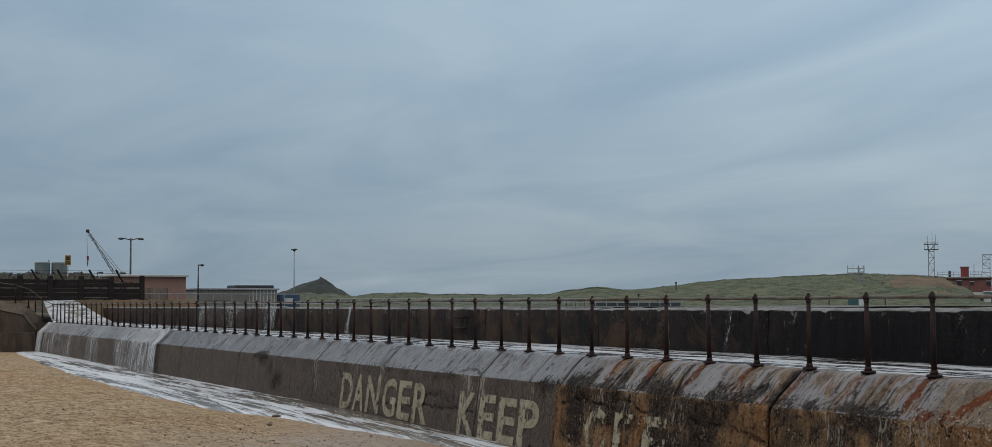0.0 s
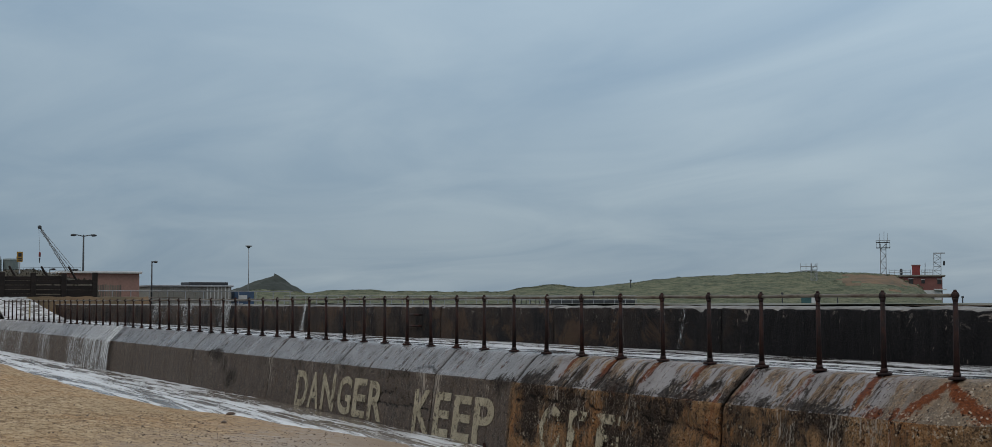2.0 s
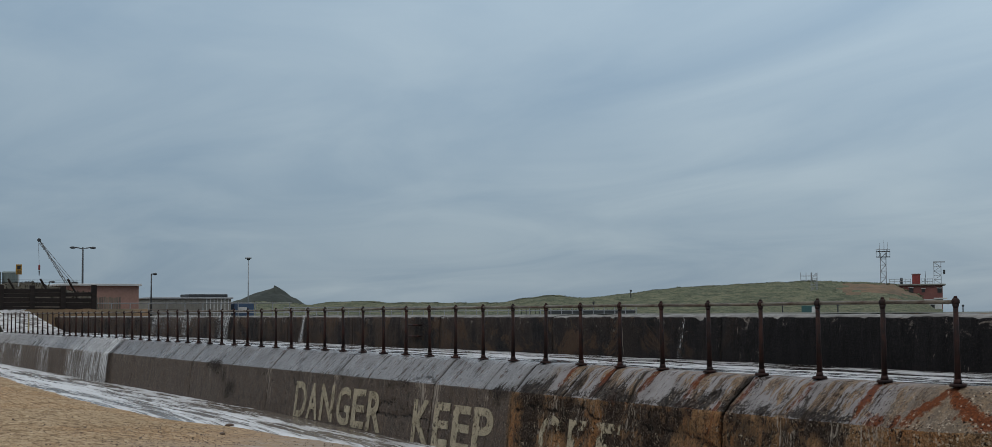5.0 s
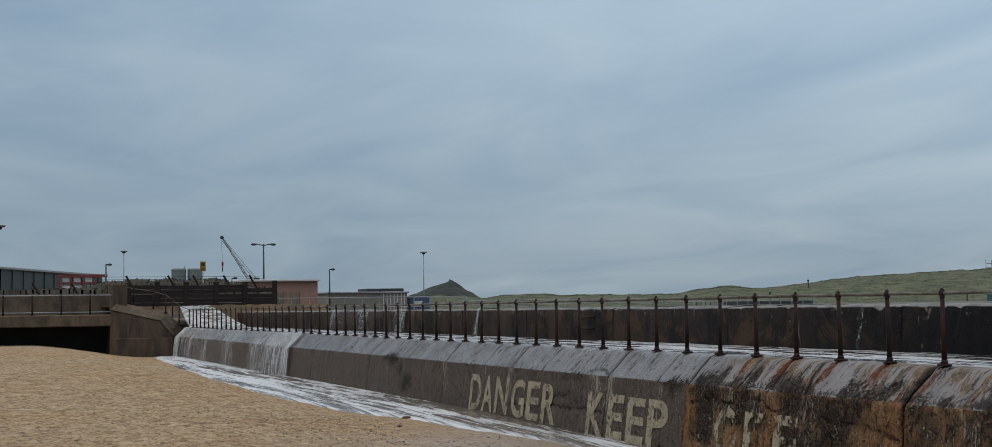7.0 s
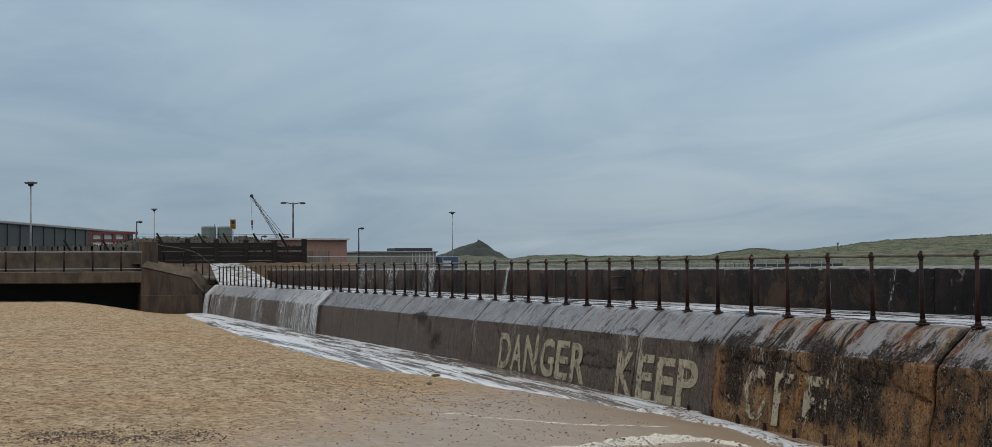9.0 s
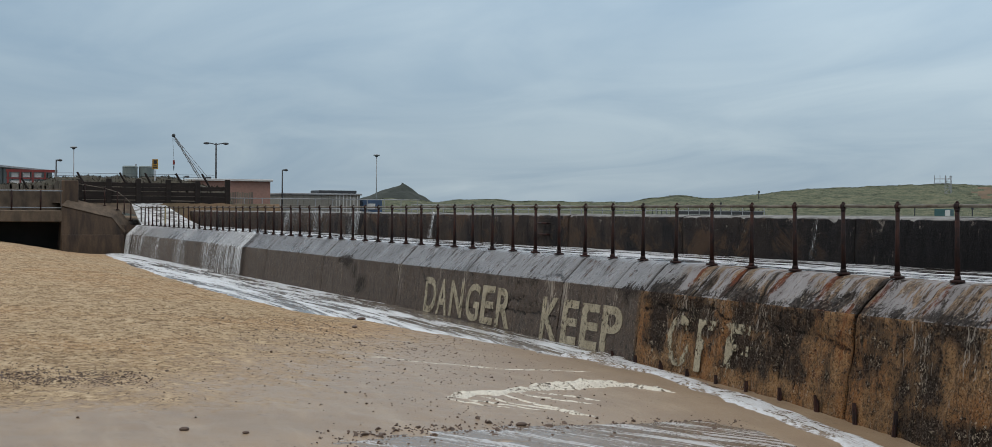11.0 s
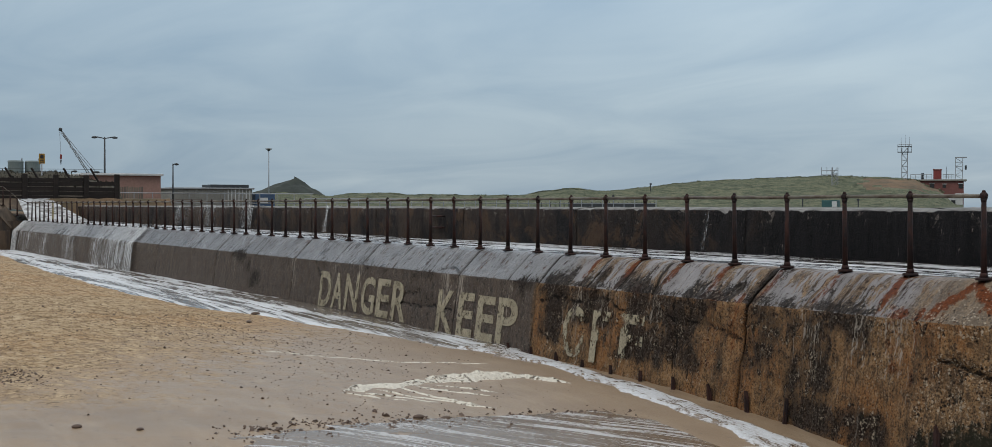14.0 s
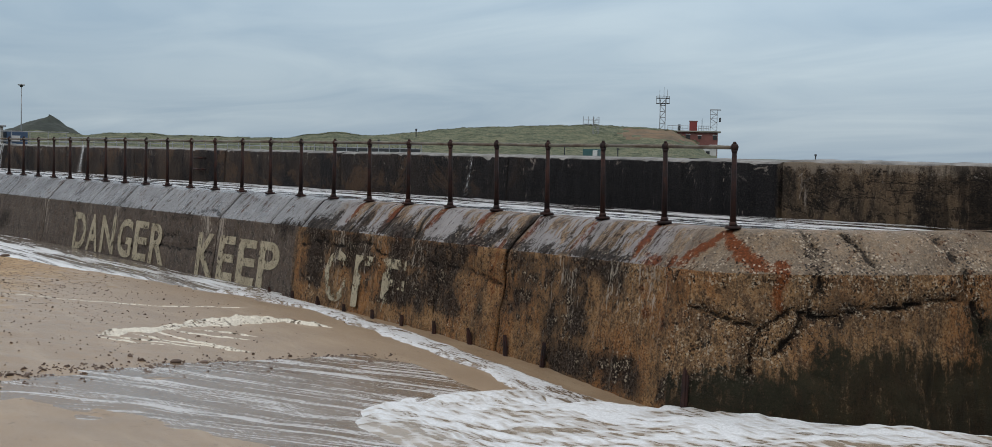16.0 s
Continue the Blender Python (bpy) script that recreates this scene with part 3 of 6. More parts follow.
M_QUAY = plain("grey_green_bank", (0.10, 0.11, 0.085), (0.14, 0.14, 0.12), 0.08, 1.0, 0.9, 0.3, 0.05)
M_APRON = foam_water("apron_water", 0.42, 0.66, (0.20, 0.19, 0.18), (1.2, 0.8, 0.6))

# ---- small mesh helpers ----


def mesh_of(bm, name, material, smooth=False):
    me = bpy.data.meshes.new(name)
    bm.normal_update()
    bm.to_mesh(me)
    bm.free()
    me.materials.append(material)
    if smooth:
        for p in me.polygons:
            p.use_smooth = True
    return me


def part(name, bm, material, parent, label="", smooth=False):
    ob = new(name, mesh_of(bm, name, material, smooth) if isinstance(bm, bmesh.types.BMesh) else bm)
    ob.parent = parent
    if label:
        ob["label"] = label
    return ob


def thing(name, label, category, at=(0, 0, 0), group="", kind=""):
    ob = new(name)
    ob.location = at
    ob.empty_display_size = 0.2
    return tagged(ob, label, category, group, kind)


def box(bm, x0, x1, y0, y1, z0, z1, bevel=0.0):
    m = Matrix.Translation(((x0 + x1) / 2, (y0 + y1) / 2, (z0 + z1) / 2)) @ Matrix.Diagonal((abs(x1 - x0), abs(y1 - y0), abs(z1 - z0), 1))
    r = bmesh.ops.create_cube(bm, size=1, matrix=m)
    if bevel:
        es = list({e for v in r["verts"] for e in v.link_edges})
        bmesh.ops.bevel(bm, geom=es, offset=bevel, segments=1, affect="EDGES")
    return bm


def bmbox(*a, bevel=0.0):
    return box(bmesh.new(), *a, bevel=bevel)


def tube(bm, a, b, r0, r1=None, n=8):
    a, b = Vector(a), Vector(b)
    m = Matrix.Translation((a + b) / 2) @ (b - a).to_track_quat("Z", "Y").to_matrix().to_4x4()
    bmesh.ops.create_cone(bm, cap_ends=True, segments=n, radius1=r0, radius2=r0 if r1 is None else r1, depth=(b - a).length, matrix=m)
    return bm


def bmtube(*a, **k):
    return tube(bmesh.new(), *a, **k)


def grid(us, vs, place):
    """A sheet through place(u, v)."""
    bm = bmesh.new()
    rows = [[bm.verts.new(place(u, v)) for v in vs] for u in us]
    for a, b in zip(rows, rows[1:]):
        for i in range(len(vs) - 1):
            bm.faces.new((a[i], b[i], b[i + 1], a[i + 1]))
    return bm


def steps(a, b, d):
    n = max(1, round(abs(b - a) / d))
    return [a + (b - a) * i / n for i in range(n + 1)]


def smooth01(a, b, v):
    t = min(1.0, max(0.0, (v - a) / (b - a)))
    return t * t * (3 - 2 * t)


def hum(x, y, z=0.0, s=1.0):
    return noise.noise(Vector((x * s, y * s, z * s)))

# ---- the large structure ----
WALK = 2.2            # level of the walkway
ARRIS = (0.50, -0.535)  # outward offset and drop of the lower edge of the slope
FOOT = (0.78, -2.75)


def wall_z(x):
    """Level of the sand along the foot of the sea wall."""
    pts = ((-90, 0.40), (-25, 0.40), (-12, 0.26), (-6.3, 0.14), (-3.1, -0.04), (-1.0, -0.24), (3, -0.45), (14, -0.9), (60, -2.5))
    for (a, za), (b, zb) in zip(pts, pts[1:]):
        if x <= b:
            return za + (zb - za) * max(0.0, (x - a) / (b - a))
    return pts[-1][1]


def sand_z(x, y):
    d = -0.85 - y
    a = 0.86 - 0.40 * smooth01(-45, 0, x)
    z = wall_z(x) + a * smooth01(1.3, 9.0, d) + 0.025 * max(0.0, d - 9) * (0.3 + 0.7 * smooth01(-10, 14, x))
    if d > 0:
        k = smooth01(2.5, 6.0, d)
        z += k * (0.030 * hum(x, y * 1.6, 0, 0.9) + 0.020 * hum(x, y, 5, 2.6)) + 0.02 * hum(x, y, 9, 0.35)
        z += 2.0 * smooth01(8.5, 3.5, math.hypot(x - 17, y + 16.5))
        z += k * smooth01(-9, -14, x + 0.45 * y) * (0.016 * hum(x, y * 1.2, 3, 4.5) - 0.030 * max(0.0, hum(x, y, 13, 3.2) - 0.15))
    return z


# beach, finest where it is seen from close by
def beach_sheet():
    xs = steps(-110, -60, 0.7)[:-1] + steps(-60, -25, 0.20)[:-1] + steps(-25, -4, 0.085)[:-1] + steps(-4, 8, 0.13)[:-1] + steps(8, 60, 1.2)
    ys = steps(-70, -22, 2.0)[:-1] + steps(-22, -14, 0.5)[:-1] + steps(-14, -1.5, 0.085)[:-1] + steps(-1.5, 1.2, 0.13)
    return grid(xs, ys, lambda x, y: (x, y, sand_z(x, y)))


beach = new("ground", mesh_of(beach_sheet(), "ground", M_SAND, True))
tagged(beach, "yellow-brown beach sand, rippled and scuffed, wet along the wall", "beach", kind="structure")

sea = new("water", mesh_of(grid(steps(-1500, 2500, 200), steps(-2500, 2500, 200), lambda x, y: (x, y, -1.6 if y < 0 else -0.9)), "water", M_SEA))
tagged(sea, "grey rough sea under an overcast sky", "sea", kind="structure")


def land_z(x, y):
    return 2.6 + 0.25 * hum(x, y, 0, 0.03)


land = new("ground", mesh_of(grid(steps(-900, -86.5, 12), steps(-500, 420, 12), lambda x, y: (x, y, land_z(x, y) if x < -90 else 1.2)), "land", M_EARTH, True))
tagged(land, "flat sandy harbour land behind the promenade", "land", kind="structure")

# path of the top front edge of the sea wall, straight and then round the corner
CORNER = [(-0.15, -0.12), (0.12, -0.06), (0.36, 0.20), (0.58, 0.55), (0.90, 1.15), (1.14, 1.75), (1.36, 2.55), (1.53, 3.46), (1.66, 4.25)]


def edge_at(x0, x1, d):
    """Stations (place, outward) along the straight of the wall."""
    return [(Vector((x, -0.12, 0)), Vector((0, -1, 0))) for x in steps(x0, x1, d)]


def corner_stations():
    pts = [Vector((x, y, 0)) for x, y in CORNER]
    fine = []
    for i in range(len(pts) - 1):
        p0, p1, p2, p3 = pts[max(i - 1, 0)], pts[i], pts[i + 1], pts[min(i + 2, len(pts) - 1)]
        for j in range(9):
            t = j / 9
            fine.append(0.5 * ((2 * p1) + (p2 - p0) * t + (2 * p0 - 5 * p1 + 4 * p2 - p3) * t * t + (3 * p1 - p0 - 3 * p2 + p3) * t ** 3))
    fine.append(pts[-1])
    out = []
    for i, p in enumerate(fine):
        a, b = fine[max(i - 5, 0)], fine[min(i + 5, len(fine) - 1)]
        t = (b - a).normalized()
        out.append((p, Vector((t.y, -t.x, 0))))
    return [s for s in edge_at(-4.47, -0.2, 0.07)] + out


def wall_profile(fine):
    """(outward, drop, material) round the section of the wall, closed at the back."""
    n, m = (10, 40) if fine else (5, 12)
    lip = -0.03
    pts = [(-0.34, 0.0, 1), (-0.10, -0.004, 1), (-0.02, lip, 1)]
    pts += [(0.03 + (ARRIS[0] - 0.05) * i / n, lip - 0.03 + (ARRIS[1] - lip + 0.05) * i / n, 1) for i in range(n + 1)]
    pts += [(ARRIS[0] + 0.012 + (FOOT[0] - ARRIS[0]) * i / m, ARRIS[1] - 0.02 + (FOOT[1] - ARRIS[1]) * i / m, 0) for i in range(m + 1)]
    pts += [(-0.34, FOOT[1], 0)]
    return pts


SCORES = [-79, -77, -74.6, -72, -66.5, -63.8, -61, -58.4, -53.5, -51, -48.4, -41, -38.2, -32.6, -30.6, -23.5, -21.4, -19.25, -12.9, -9.6, -8.5, -7.45, -2.4]


def scored(x0, x1, d):
    """Stations with a narrow groove at each score line of the shoulder, closer together at the ends of the block."""
    xs = steps(x0, x1, d)
    marks = [(g, (-0.07, -0.03, 0.0, 0.03, 0.07)) for g in SCORES if x0 + 0.12 < g < x1 - 0.12]
    marks += [(x0, (0.0, 0.03, 0.07, 0.13)), (x1, (-0.13, -0.07, -0.03, 0.0))]
    for g, offs in marks:
        xs = [x for x in xs if min(abs(x - g - o) for o in offs) > 0.03 and not g + offs[0] <= x <= g + offs[-1]] + [g + o for o in offs]
    return [(Vector((x, -0.12, 0)), Vector((0, -1, 0))) for x in sorted(xs)]


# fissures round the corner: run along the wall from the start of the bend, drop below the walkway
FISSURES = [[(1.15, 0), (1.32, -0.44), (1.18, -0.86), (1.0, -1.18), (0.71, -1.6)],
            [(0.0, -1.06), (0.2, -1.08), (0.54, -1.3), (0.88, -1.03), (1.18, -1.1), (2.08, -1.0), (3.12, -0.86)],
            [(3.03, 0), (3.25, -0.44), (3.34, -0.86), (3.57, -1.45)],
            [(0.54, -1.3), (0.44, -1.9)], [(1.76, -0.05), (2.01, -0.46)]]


PANEL_FISSURES = [[(-21.6, -1.50), (-20.6, -1.44), (-19.7, -1.47), (-18.7, -1.33), (-17.5, -1.36), (-16.3, -1.28), (-15.5, -1.34)],
                  [(-18.6, -1.33), (-18.3, -1.1), (-17.6, -1.05)], [(-24.9, -0.6), (-24.7, -0.85), (-24.4, -0.95)], [(-16.6, -0.5), (-16.0, -0.42), (-15.4, -0.5)],
                  [(-11.4, -0.9), (-10.6, -0.75), (-9.9, -0.85), (-9.0, -0.7), (-8.2, -0.9)], [(-7.2, -0.75), (-6.3, -1.0), (-5.6, -0.9), (-4.6, -1.1)], [(-6.6, -0.6), (-6.4, -1.3), (-6.5, -1.8)]]


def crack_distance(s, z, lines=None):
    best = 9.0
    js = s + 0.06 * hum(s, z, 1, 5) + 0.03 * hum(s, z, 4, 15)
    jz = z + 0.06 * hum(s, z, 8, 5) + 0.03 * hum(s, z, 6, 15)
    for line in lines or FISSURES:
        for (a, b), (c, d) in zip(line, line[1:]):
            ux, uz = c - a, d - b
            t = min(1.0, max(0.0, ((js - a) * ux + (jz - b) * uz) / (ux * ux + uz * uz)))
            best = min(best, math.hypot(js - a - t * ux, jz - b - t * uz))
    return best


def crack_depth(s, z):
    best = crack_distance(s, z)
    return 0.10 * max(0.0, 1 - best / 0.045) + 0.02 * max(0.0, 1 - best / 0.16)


def hill(v, a, b, soft):
    """1 between a and b, falling to 0 over soft on either side."""
    return smooth01(a - soft, a + soft, v) * smooth01(b + soft, b - soft, v)


# where weed covers the face: from, to along the wall; from, to in drop; how dense
WEED = [(-11.2, -10.3, -1.7, -0.5, 0.62), (-10.4, -8.4, -1.25, -0.55, 0.42), (-8.2, -5.5, -1.1, -0.5, 0.56), (-8.3, -5.6, -1.75, -1.0, 0.44), (-4.1, -2.3, -1.7, -0.62, 0.36), (-4.3, -1.6, -0.9, -0.55, 0.34),
        (-3.2, -0.9, -2.3, -1.85, 0.48), (-0.7, 0.9, -2.4, -1.9, 0.45), (1.0, 1.45, -2.0, -1.0, 0.34), (-0.35, -0.1, -2.2, -0.7, 0.26), (-33.2, -31.7, -0.85, -0.42, 0.50), (-31.2, -29.9, -1.75, -1.05, 0.52), (-31.8, -31.0, -1.2, -0.7, 0.36), (-28.4, -27.2, -0.9, -0.5, 0.30), (-18.2, -15.6, -1.25, -1.0, 0.34), (-12.6, -11.6, -0.9, -0.45, 0.40)]


def stains(run, x, z):
    """weed, grit, rust, lime, slime and crack at a place of the wall: run along it and drop below the walkway."""
    n1, n2 = hum(run, z * 0.8, 3, 1.3), hum(run, z, 17, 3.1)
    weed = max([d * hill(run, a, b, 0.35) * hill(z, lo, hi, 0.16) for a, b, lo, hi, d in WEED])
    weed += (0.30 * n1 + 0.16 * n2) * (1.0 if run > -11.4 else 0.45) * smooth01(-2.1, -1.7, z)
    weed += 0.12 if -11.4 < run < -1.0 else 0.0
    foot = WALK + z - wall_z(x)
    weed *= smooth01(0.10, 0.38, foot + 0.12 * n1) if run < -3.5 else 1.0
    if run < -11.4:
        weed += 0.30 * hill(z, -0.72, -0.50, 0.08) * max(0.0, 0.3 + n1)
    elif run < -1.5 and z > ARRIS[1]:
        weed += 0.50 * smooth01(-0.12, -0.50, z + 0.20 * n1) * (0.7 + 0.9 * n2)
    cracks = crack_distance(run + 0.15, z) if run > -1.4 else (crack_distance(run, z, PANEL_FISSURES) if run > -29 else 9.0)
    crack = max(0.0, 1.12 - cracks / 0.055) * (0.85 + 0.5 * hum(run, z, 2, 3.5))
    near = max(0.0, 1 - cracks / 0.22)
    grit = 0.0
    if run > -2.6:
        grit = 0.30 * hill(z, -0.80, -0.42, 0.12) + 0.42 * max(0.0, hum(run, z, 23, 1.3) - 0.1) + 0.12 * (z > -0.5) + 0.50 * near + 0.34 * hill(run, -0.5, 0.15, 0.2) * hill(z, -2.2, -1.2, 0.2) + 0.30 * hill(run, -2.0, -1.3, 0.3) * hill(z, -2.3, -1.7, 0.15)
        grit *= smooth01(-2.6, -1.2, run)
        weed += 0.27 * near
    elif run > -11.4:
        grit = 0.30 * max(0.0, hum(run, z, 23, 1.7)) + 0.22 * hill(z, -1.9, -0.6, 0.2) * max(0.0, 0.2 + n2)
    rust = 0.0
    if run > -11.6:
        for k, most in ((0, 0.72), (1, 0.62), (2, 0.40), (3, 0.38), (4, 0.55), (5, 0.52), (6, 0.65), (7, 0.45)):
            px = POST_XS[k]
            if z > ARRIS[1] - 0.02:
                spread = 0.10 + (0.50 if k == 0 else 0.22) * -z
                d = abs(run - px - (0.0 if k == 0 else 0.10 * z))
                if k == 0:
                    d = abs(d - 0.9 * -z) * 1.2 + 0.02
                rust = max(rust, most * max(0.0, 1 - d / spread) * (1 - 0.5 * smooth01(-0.1, -0.6, z)))
        for at, lo, wide, most in ((0.62, -1.12, 0.10, 0.85), (-0.62, -1.5, 0.07, 0.50), (-1.0, -1.3, 0.35, 0.30), (-5.4, -1.7, 0.45, 0.34), (-7.9, -0.95, 0.18, 0.6), (-4.75, -1.4, 0.18, 0.4)):
            if z < -0.42:
                rust = max(rust, most * max(0.0, 1 - abs(run - at + 0.06 * n2) / wide) * smooth01(lo - 0.1, lo + 0.12, z))
    lime = 0.0
    if z < ARRIS[1]:
        for g, most in ((-26.8, 0.40), (-21.3, 0.34), (-16.0, 0.55), (-15.2, 0.62), (-12.8, 0.25), (-23.4, 0.25), (-33, 0.22), (-45, 0.2), (-0.95, 0.40), (-9.9, 0.42), (-8.9, 0.38), (-7.2, 0.36), (-2.9, 0.3), (-1.7, 0.3)):
            lime = max(lime, most * max(0.0, 1 - abs(run - g + 0.1 * n1) / 0.42) * smooth01(-1.95, -0.7, z))
        if -11.3 < run < -6.2:
            lime = max(lime, 0.40 * max(0.0, hum(run, z, 41, 2.1)))
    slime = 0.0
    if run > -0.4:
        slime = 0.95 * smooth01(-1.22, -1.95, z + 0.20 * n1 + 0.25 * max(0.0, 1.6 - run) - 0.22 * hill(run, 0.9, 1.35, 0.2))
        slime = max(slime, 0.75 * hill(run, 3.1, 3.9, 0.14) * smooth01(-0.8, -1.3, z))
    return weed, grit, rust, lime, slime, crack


LAYERS = ("weed", "grit", "rust", "lime", "slime", "crack", "tone")


def wall_block(stations, fine, seed):
    prof = wall_profile(fine)
    bm = bmesh.new()
    rows = []
    before, run = stations[0][0], stations[0][0].x
    x0, x1 = stations[0][0].x, stations[-1][0].x
    layers = [bm.verts.layers.float.new(n) for n in LAYERS]
    tones = random.Random(seed)
    bounds = [g for g in SCORES if x0 < g < x1]
    shade = [tones.uniform(0.0, 0.55) for _ in range(len(bounds) + 1)]
    for p, out in stations:
        row = []
        rough = 0.009 + 0.030 * smooth01(-12.5, -10.5, p.x)
        score = min([abs(p.x - g) for g in SCORES])
        ends = min(p.x - x0, x1 - p.x) if p.x < -0.2 else 9.0
        if x0 > -4.6:
            ends = p.x - x0 if p.x < -0.2 else 9.0
        run += (p - before).length
        before = p
        tone = shade[sum(g < p.x for g in bounds)] if p.x < -0.2 else 0.3
        for i, (o, z, _) in enumerate(prof):
            q = p + out * o + Vector((0, 0, WALK + z))
            inside = 0 < i < len(prof) - 1
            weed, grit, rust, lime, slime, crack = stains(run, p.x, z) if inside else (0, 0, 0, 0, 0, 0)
            if inside:
                h = hum(q.x, q.y, q.z, 1.7) * 0.5 + hum(q.x, q.y, q.z, 5.0) * 0.45 + hum(q.x, q.y, q.z, 11.0) * 0.45
                chip = max(0.0, hum(q.x + 7, q.y, q.z * 0.6, 2.4) - 0.12) * 0.11 * smooth01(-12.5, -10.5, p.x)
                chip += 0.03 * max(0.0, min(1.0, weed * 1.6) - 0.3) * (hum(q.x, q.y, q.z, 8.0) + 0.4)
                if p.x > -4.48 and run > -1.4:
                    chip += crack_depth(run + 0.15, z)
                elif fine:
                    chip += 0.5 * max(0.0, 0.07 - crack_distance(p.x, z, PANEL_FISSURES))
                if score < 0.035 and -0.60 < z < -0.01:
                    deep = 0.6 + 0.5 * hum(p.x, z, 2, 4)
                    chip += (0.045 if score < 0.01 else 0.02) * deep
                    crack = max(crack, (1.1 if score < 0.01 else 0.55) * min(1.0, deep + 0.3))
                    q.x += 0.025 * hum(p.x, z, 12, 3)
                if ends < 0.10:
                    torn = (1 - ends / 0.10) * (0.55 + 0.8 * abs(hum(p.x * 0.2, z, 19, 2.6)))
                    chip += (0.095 if z > -0.6 else 0.024) * torn
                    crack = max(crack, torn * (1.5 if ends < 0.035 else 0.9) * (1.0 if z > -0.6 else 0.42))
                    q.x += 0.03 * hum(seed, z, 12, 2.2) * (1 - ends / 0.10)
                if p.x < -12 and abs(z + 0.60) < 0.25 and o > 0.4:
                    chip += 0.10 * max(0.0, hum(p.x, z * 2, 31, 1.3) - 0.33)
                near = 1.6 if abs(o - ARRIS[0]) < 0.05 else 1.0
                q += out * (rough * h * near - chip)
                if i <= 2 or z > -0.1:
                    q.z -= abs(h) * rough * 0.7
            nv = bm.verts.new(q)
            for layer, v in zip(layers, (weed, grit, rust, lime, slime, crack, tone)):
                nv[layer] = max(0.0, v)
            row.append(nv)
        rows.append(row)
    n = len(prof)
    for a, b in zip(rows, rows[1:]):
        for i in range(n):
            j = (i + 1) % n
            f = bm.faces.new((a[i], a[j], b[j], b[i]))
            f.material_index = prof[i][2]
            f.smooth = 0 < i < n - 2
    for row in (rows[0], rows[-1]):
        bm.faces.new(row)
    bmesh.ops.recalc_face_normals(bm, faces=bm.faces)
    return bm


sea_wall = thing("sea_wall", "weathered concrete sea wall with a sloped wet shoulder and rusty stains", "sea wall", kind="structure")
JOINTS = [-81.4, -69.0, -56.2, -43.7, -35.2, -26.9, -15.4, -11.6, -4.5]
for n, (a, b) in enumerate(zip(JOINTS, JOINTS[1:])):
    gap = 0.011
    me = mesh_of(wall_block(scored(a + gap, b - gap, 0.09 if a > -36 else 0.3), a > -36, n), "wall_panel", M_FACE)
    me.materials.append(M_CHAMFER)
    part("wall_panel", me, None, sea_wall)
me = mesh_of(wall_block(corner_stations(), True, 40), "wall_panel", M_FACE)
me.materials.append(M_CHAMFER)
part("wall_panel", me, None, sea_wall, "rounded corner block of brown eroded concrete with rust streaks")
core = bmesh.new()
box(core, -81.5, -0.6, 0.15, 3.4, -0.8, WALK - 0.3)
part("wall_core", core, M_CONC, sea_wall)


# walkway slab between the shoulder and the parapet
def walkway_sheet():
    st = edge_at(-84, -4.5, 0.5)[:-1] + corner_stations()
    rows = []
    for p, out in st:
        a = p - out * 0.30
        if p.x < -0.16:
            b = Vector((p.x, 3.62 if p.x < -2.6 else 3.62 + (p.x + 2.6) * 0.2, 0))
        else:
            t = min(1.0, max(0.0, (p.y + 0.12) / 4.4))
            b = Vector((-0.16 + 3.0 * t, 4.15 + 0.6 * t, 0))
            if t > 0.93:
                a = a.lerp(b, (t - 0.93) * 8)
        rows.append((a, b))
    bm = bmesh.new()
    vs = []
    for a, b in rows:
        line = []
        for i in range(9):
            q = a.lerp(b, i / 8)
            line.append(bm.verts.new((q.x, q.y, WALK - 0.004 + 0.012 * hum(q.x, q.y, 2, 1.1))))
        vs.append(line)
    for a, b in zip(vs, vs[1:]):
        for i in range(8):
            bm.faces.new((a[i], b[i], b[i + 1], a[i + 1]))
    return bm


walkway = new("pavement", mesh_of(walkway_sheet(), "pavement", M_WALKWATER, True))
tagged(walkway, "flooded concrete walkway with streaks of white foam", "walkway", kind="structure")


# parapet: dark wall with a worn pale cap
def parapet_block(x0, x1, place, top, seed, d=0.12):
    """place(x) gives the front y."""
    prof = [(0, -1.2), (0, 0.0), (-0.01, 0.3), (0.0, 0.6), (0.005, top - 0.055), (0.02, top - 0.035), (0.10, top), (0.5, top + 0.02), (0.62, top - 0.04), (0.62, -1.2)]
    bm = bmesh.new()
    rows = []
    for x in steps(x0, x1, d):
        row = []
        for i, (o, z) in enumerate(prof):
            h = hum(x + seed, z, 3, 1.5) * 0.5 + hum(x, z + seed, 3, 5) * 0.5
            chip = max(0.0, hum(x * 1.0, seed, 8, 2.1) - 0.42) * 0.25 + max(0.0, hum(x, seed, 18, 6.0) - 0.45) * 0.25
            up = 0.030 * h - (chip if i in (4, 5, 6) else 0) if i in (4, 5, 6, 7) else 0
            row.append(bm.verts.new((x, place(x) + o + 0.025 * h * (1 if i < 7 else 0) + (0.10 * min(1, chip * 6) if i in (4, 5) else 0), WALK + z + up)))
        rows.append(row)
    n = len(prof)
    for a, b in zip(rows, rows[1:]):
        for i in range(n):
            f = bm.faces.new((a[i], a[(i + 1) % n], b[(i + 1) % n], b[i]))
            f.material_index = 1 if i in (5, 6, 7) else 0
            f.smooth = 1 <= i <= 7
    for r in (rows[0], rows[-1]):
        bm.faces.new(r)
    bmesh.ops.recalc_face_normals(bm, faces=bm.faces)
    me = mesh_of(bm, "parapet_block", M_PARAPET)
    me.materials.append(M_CAP)
    return me


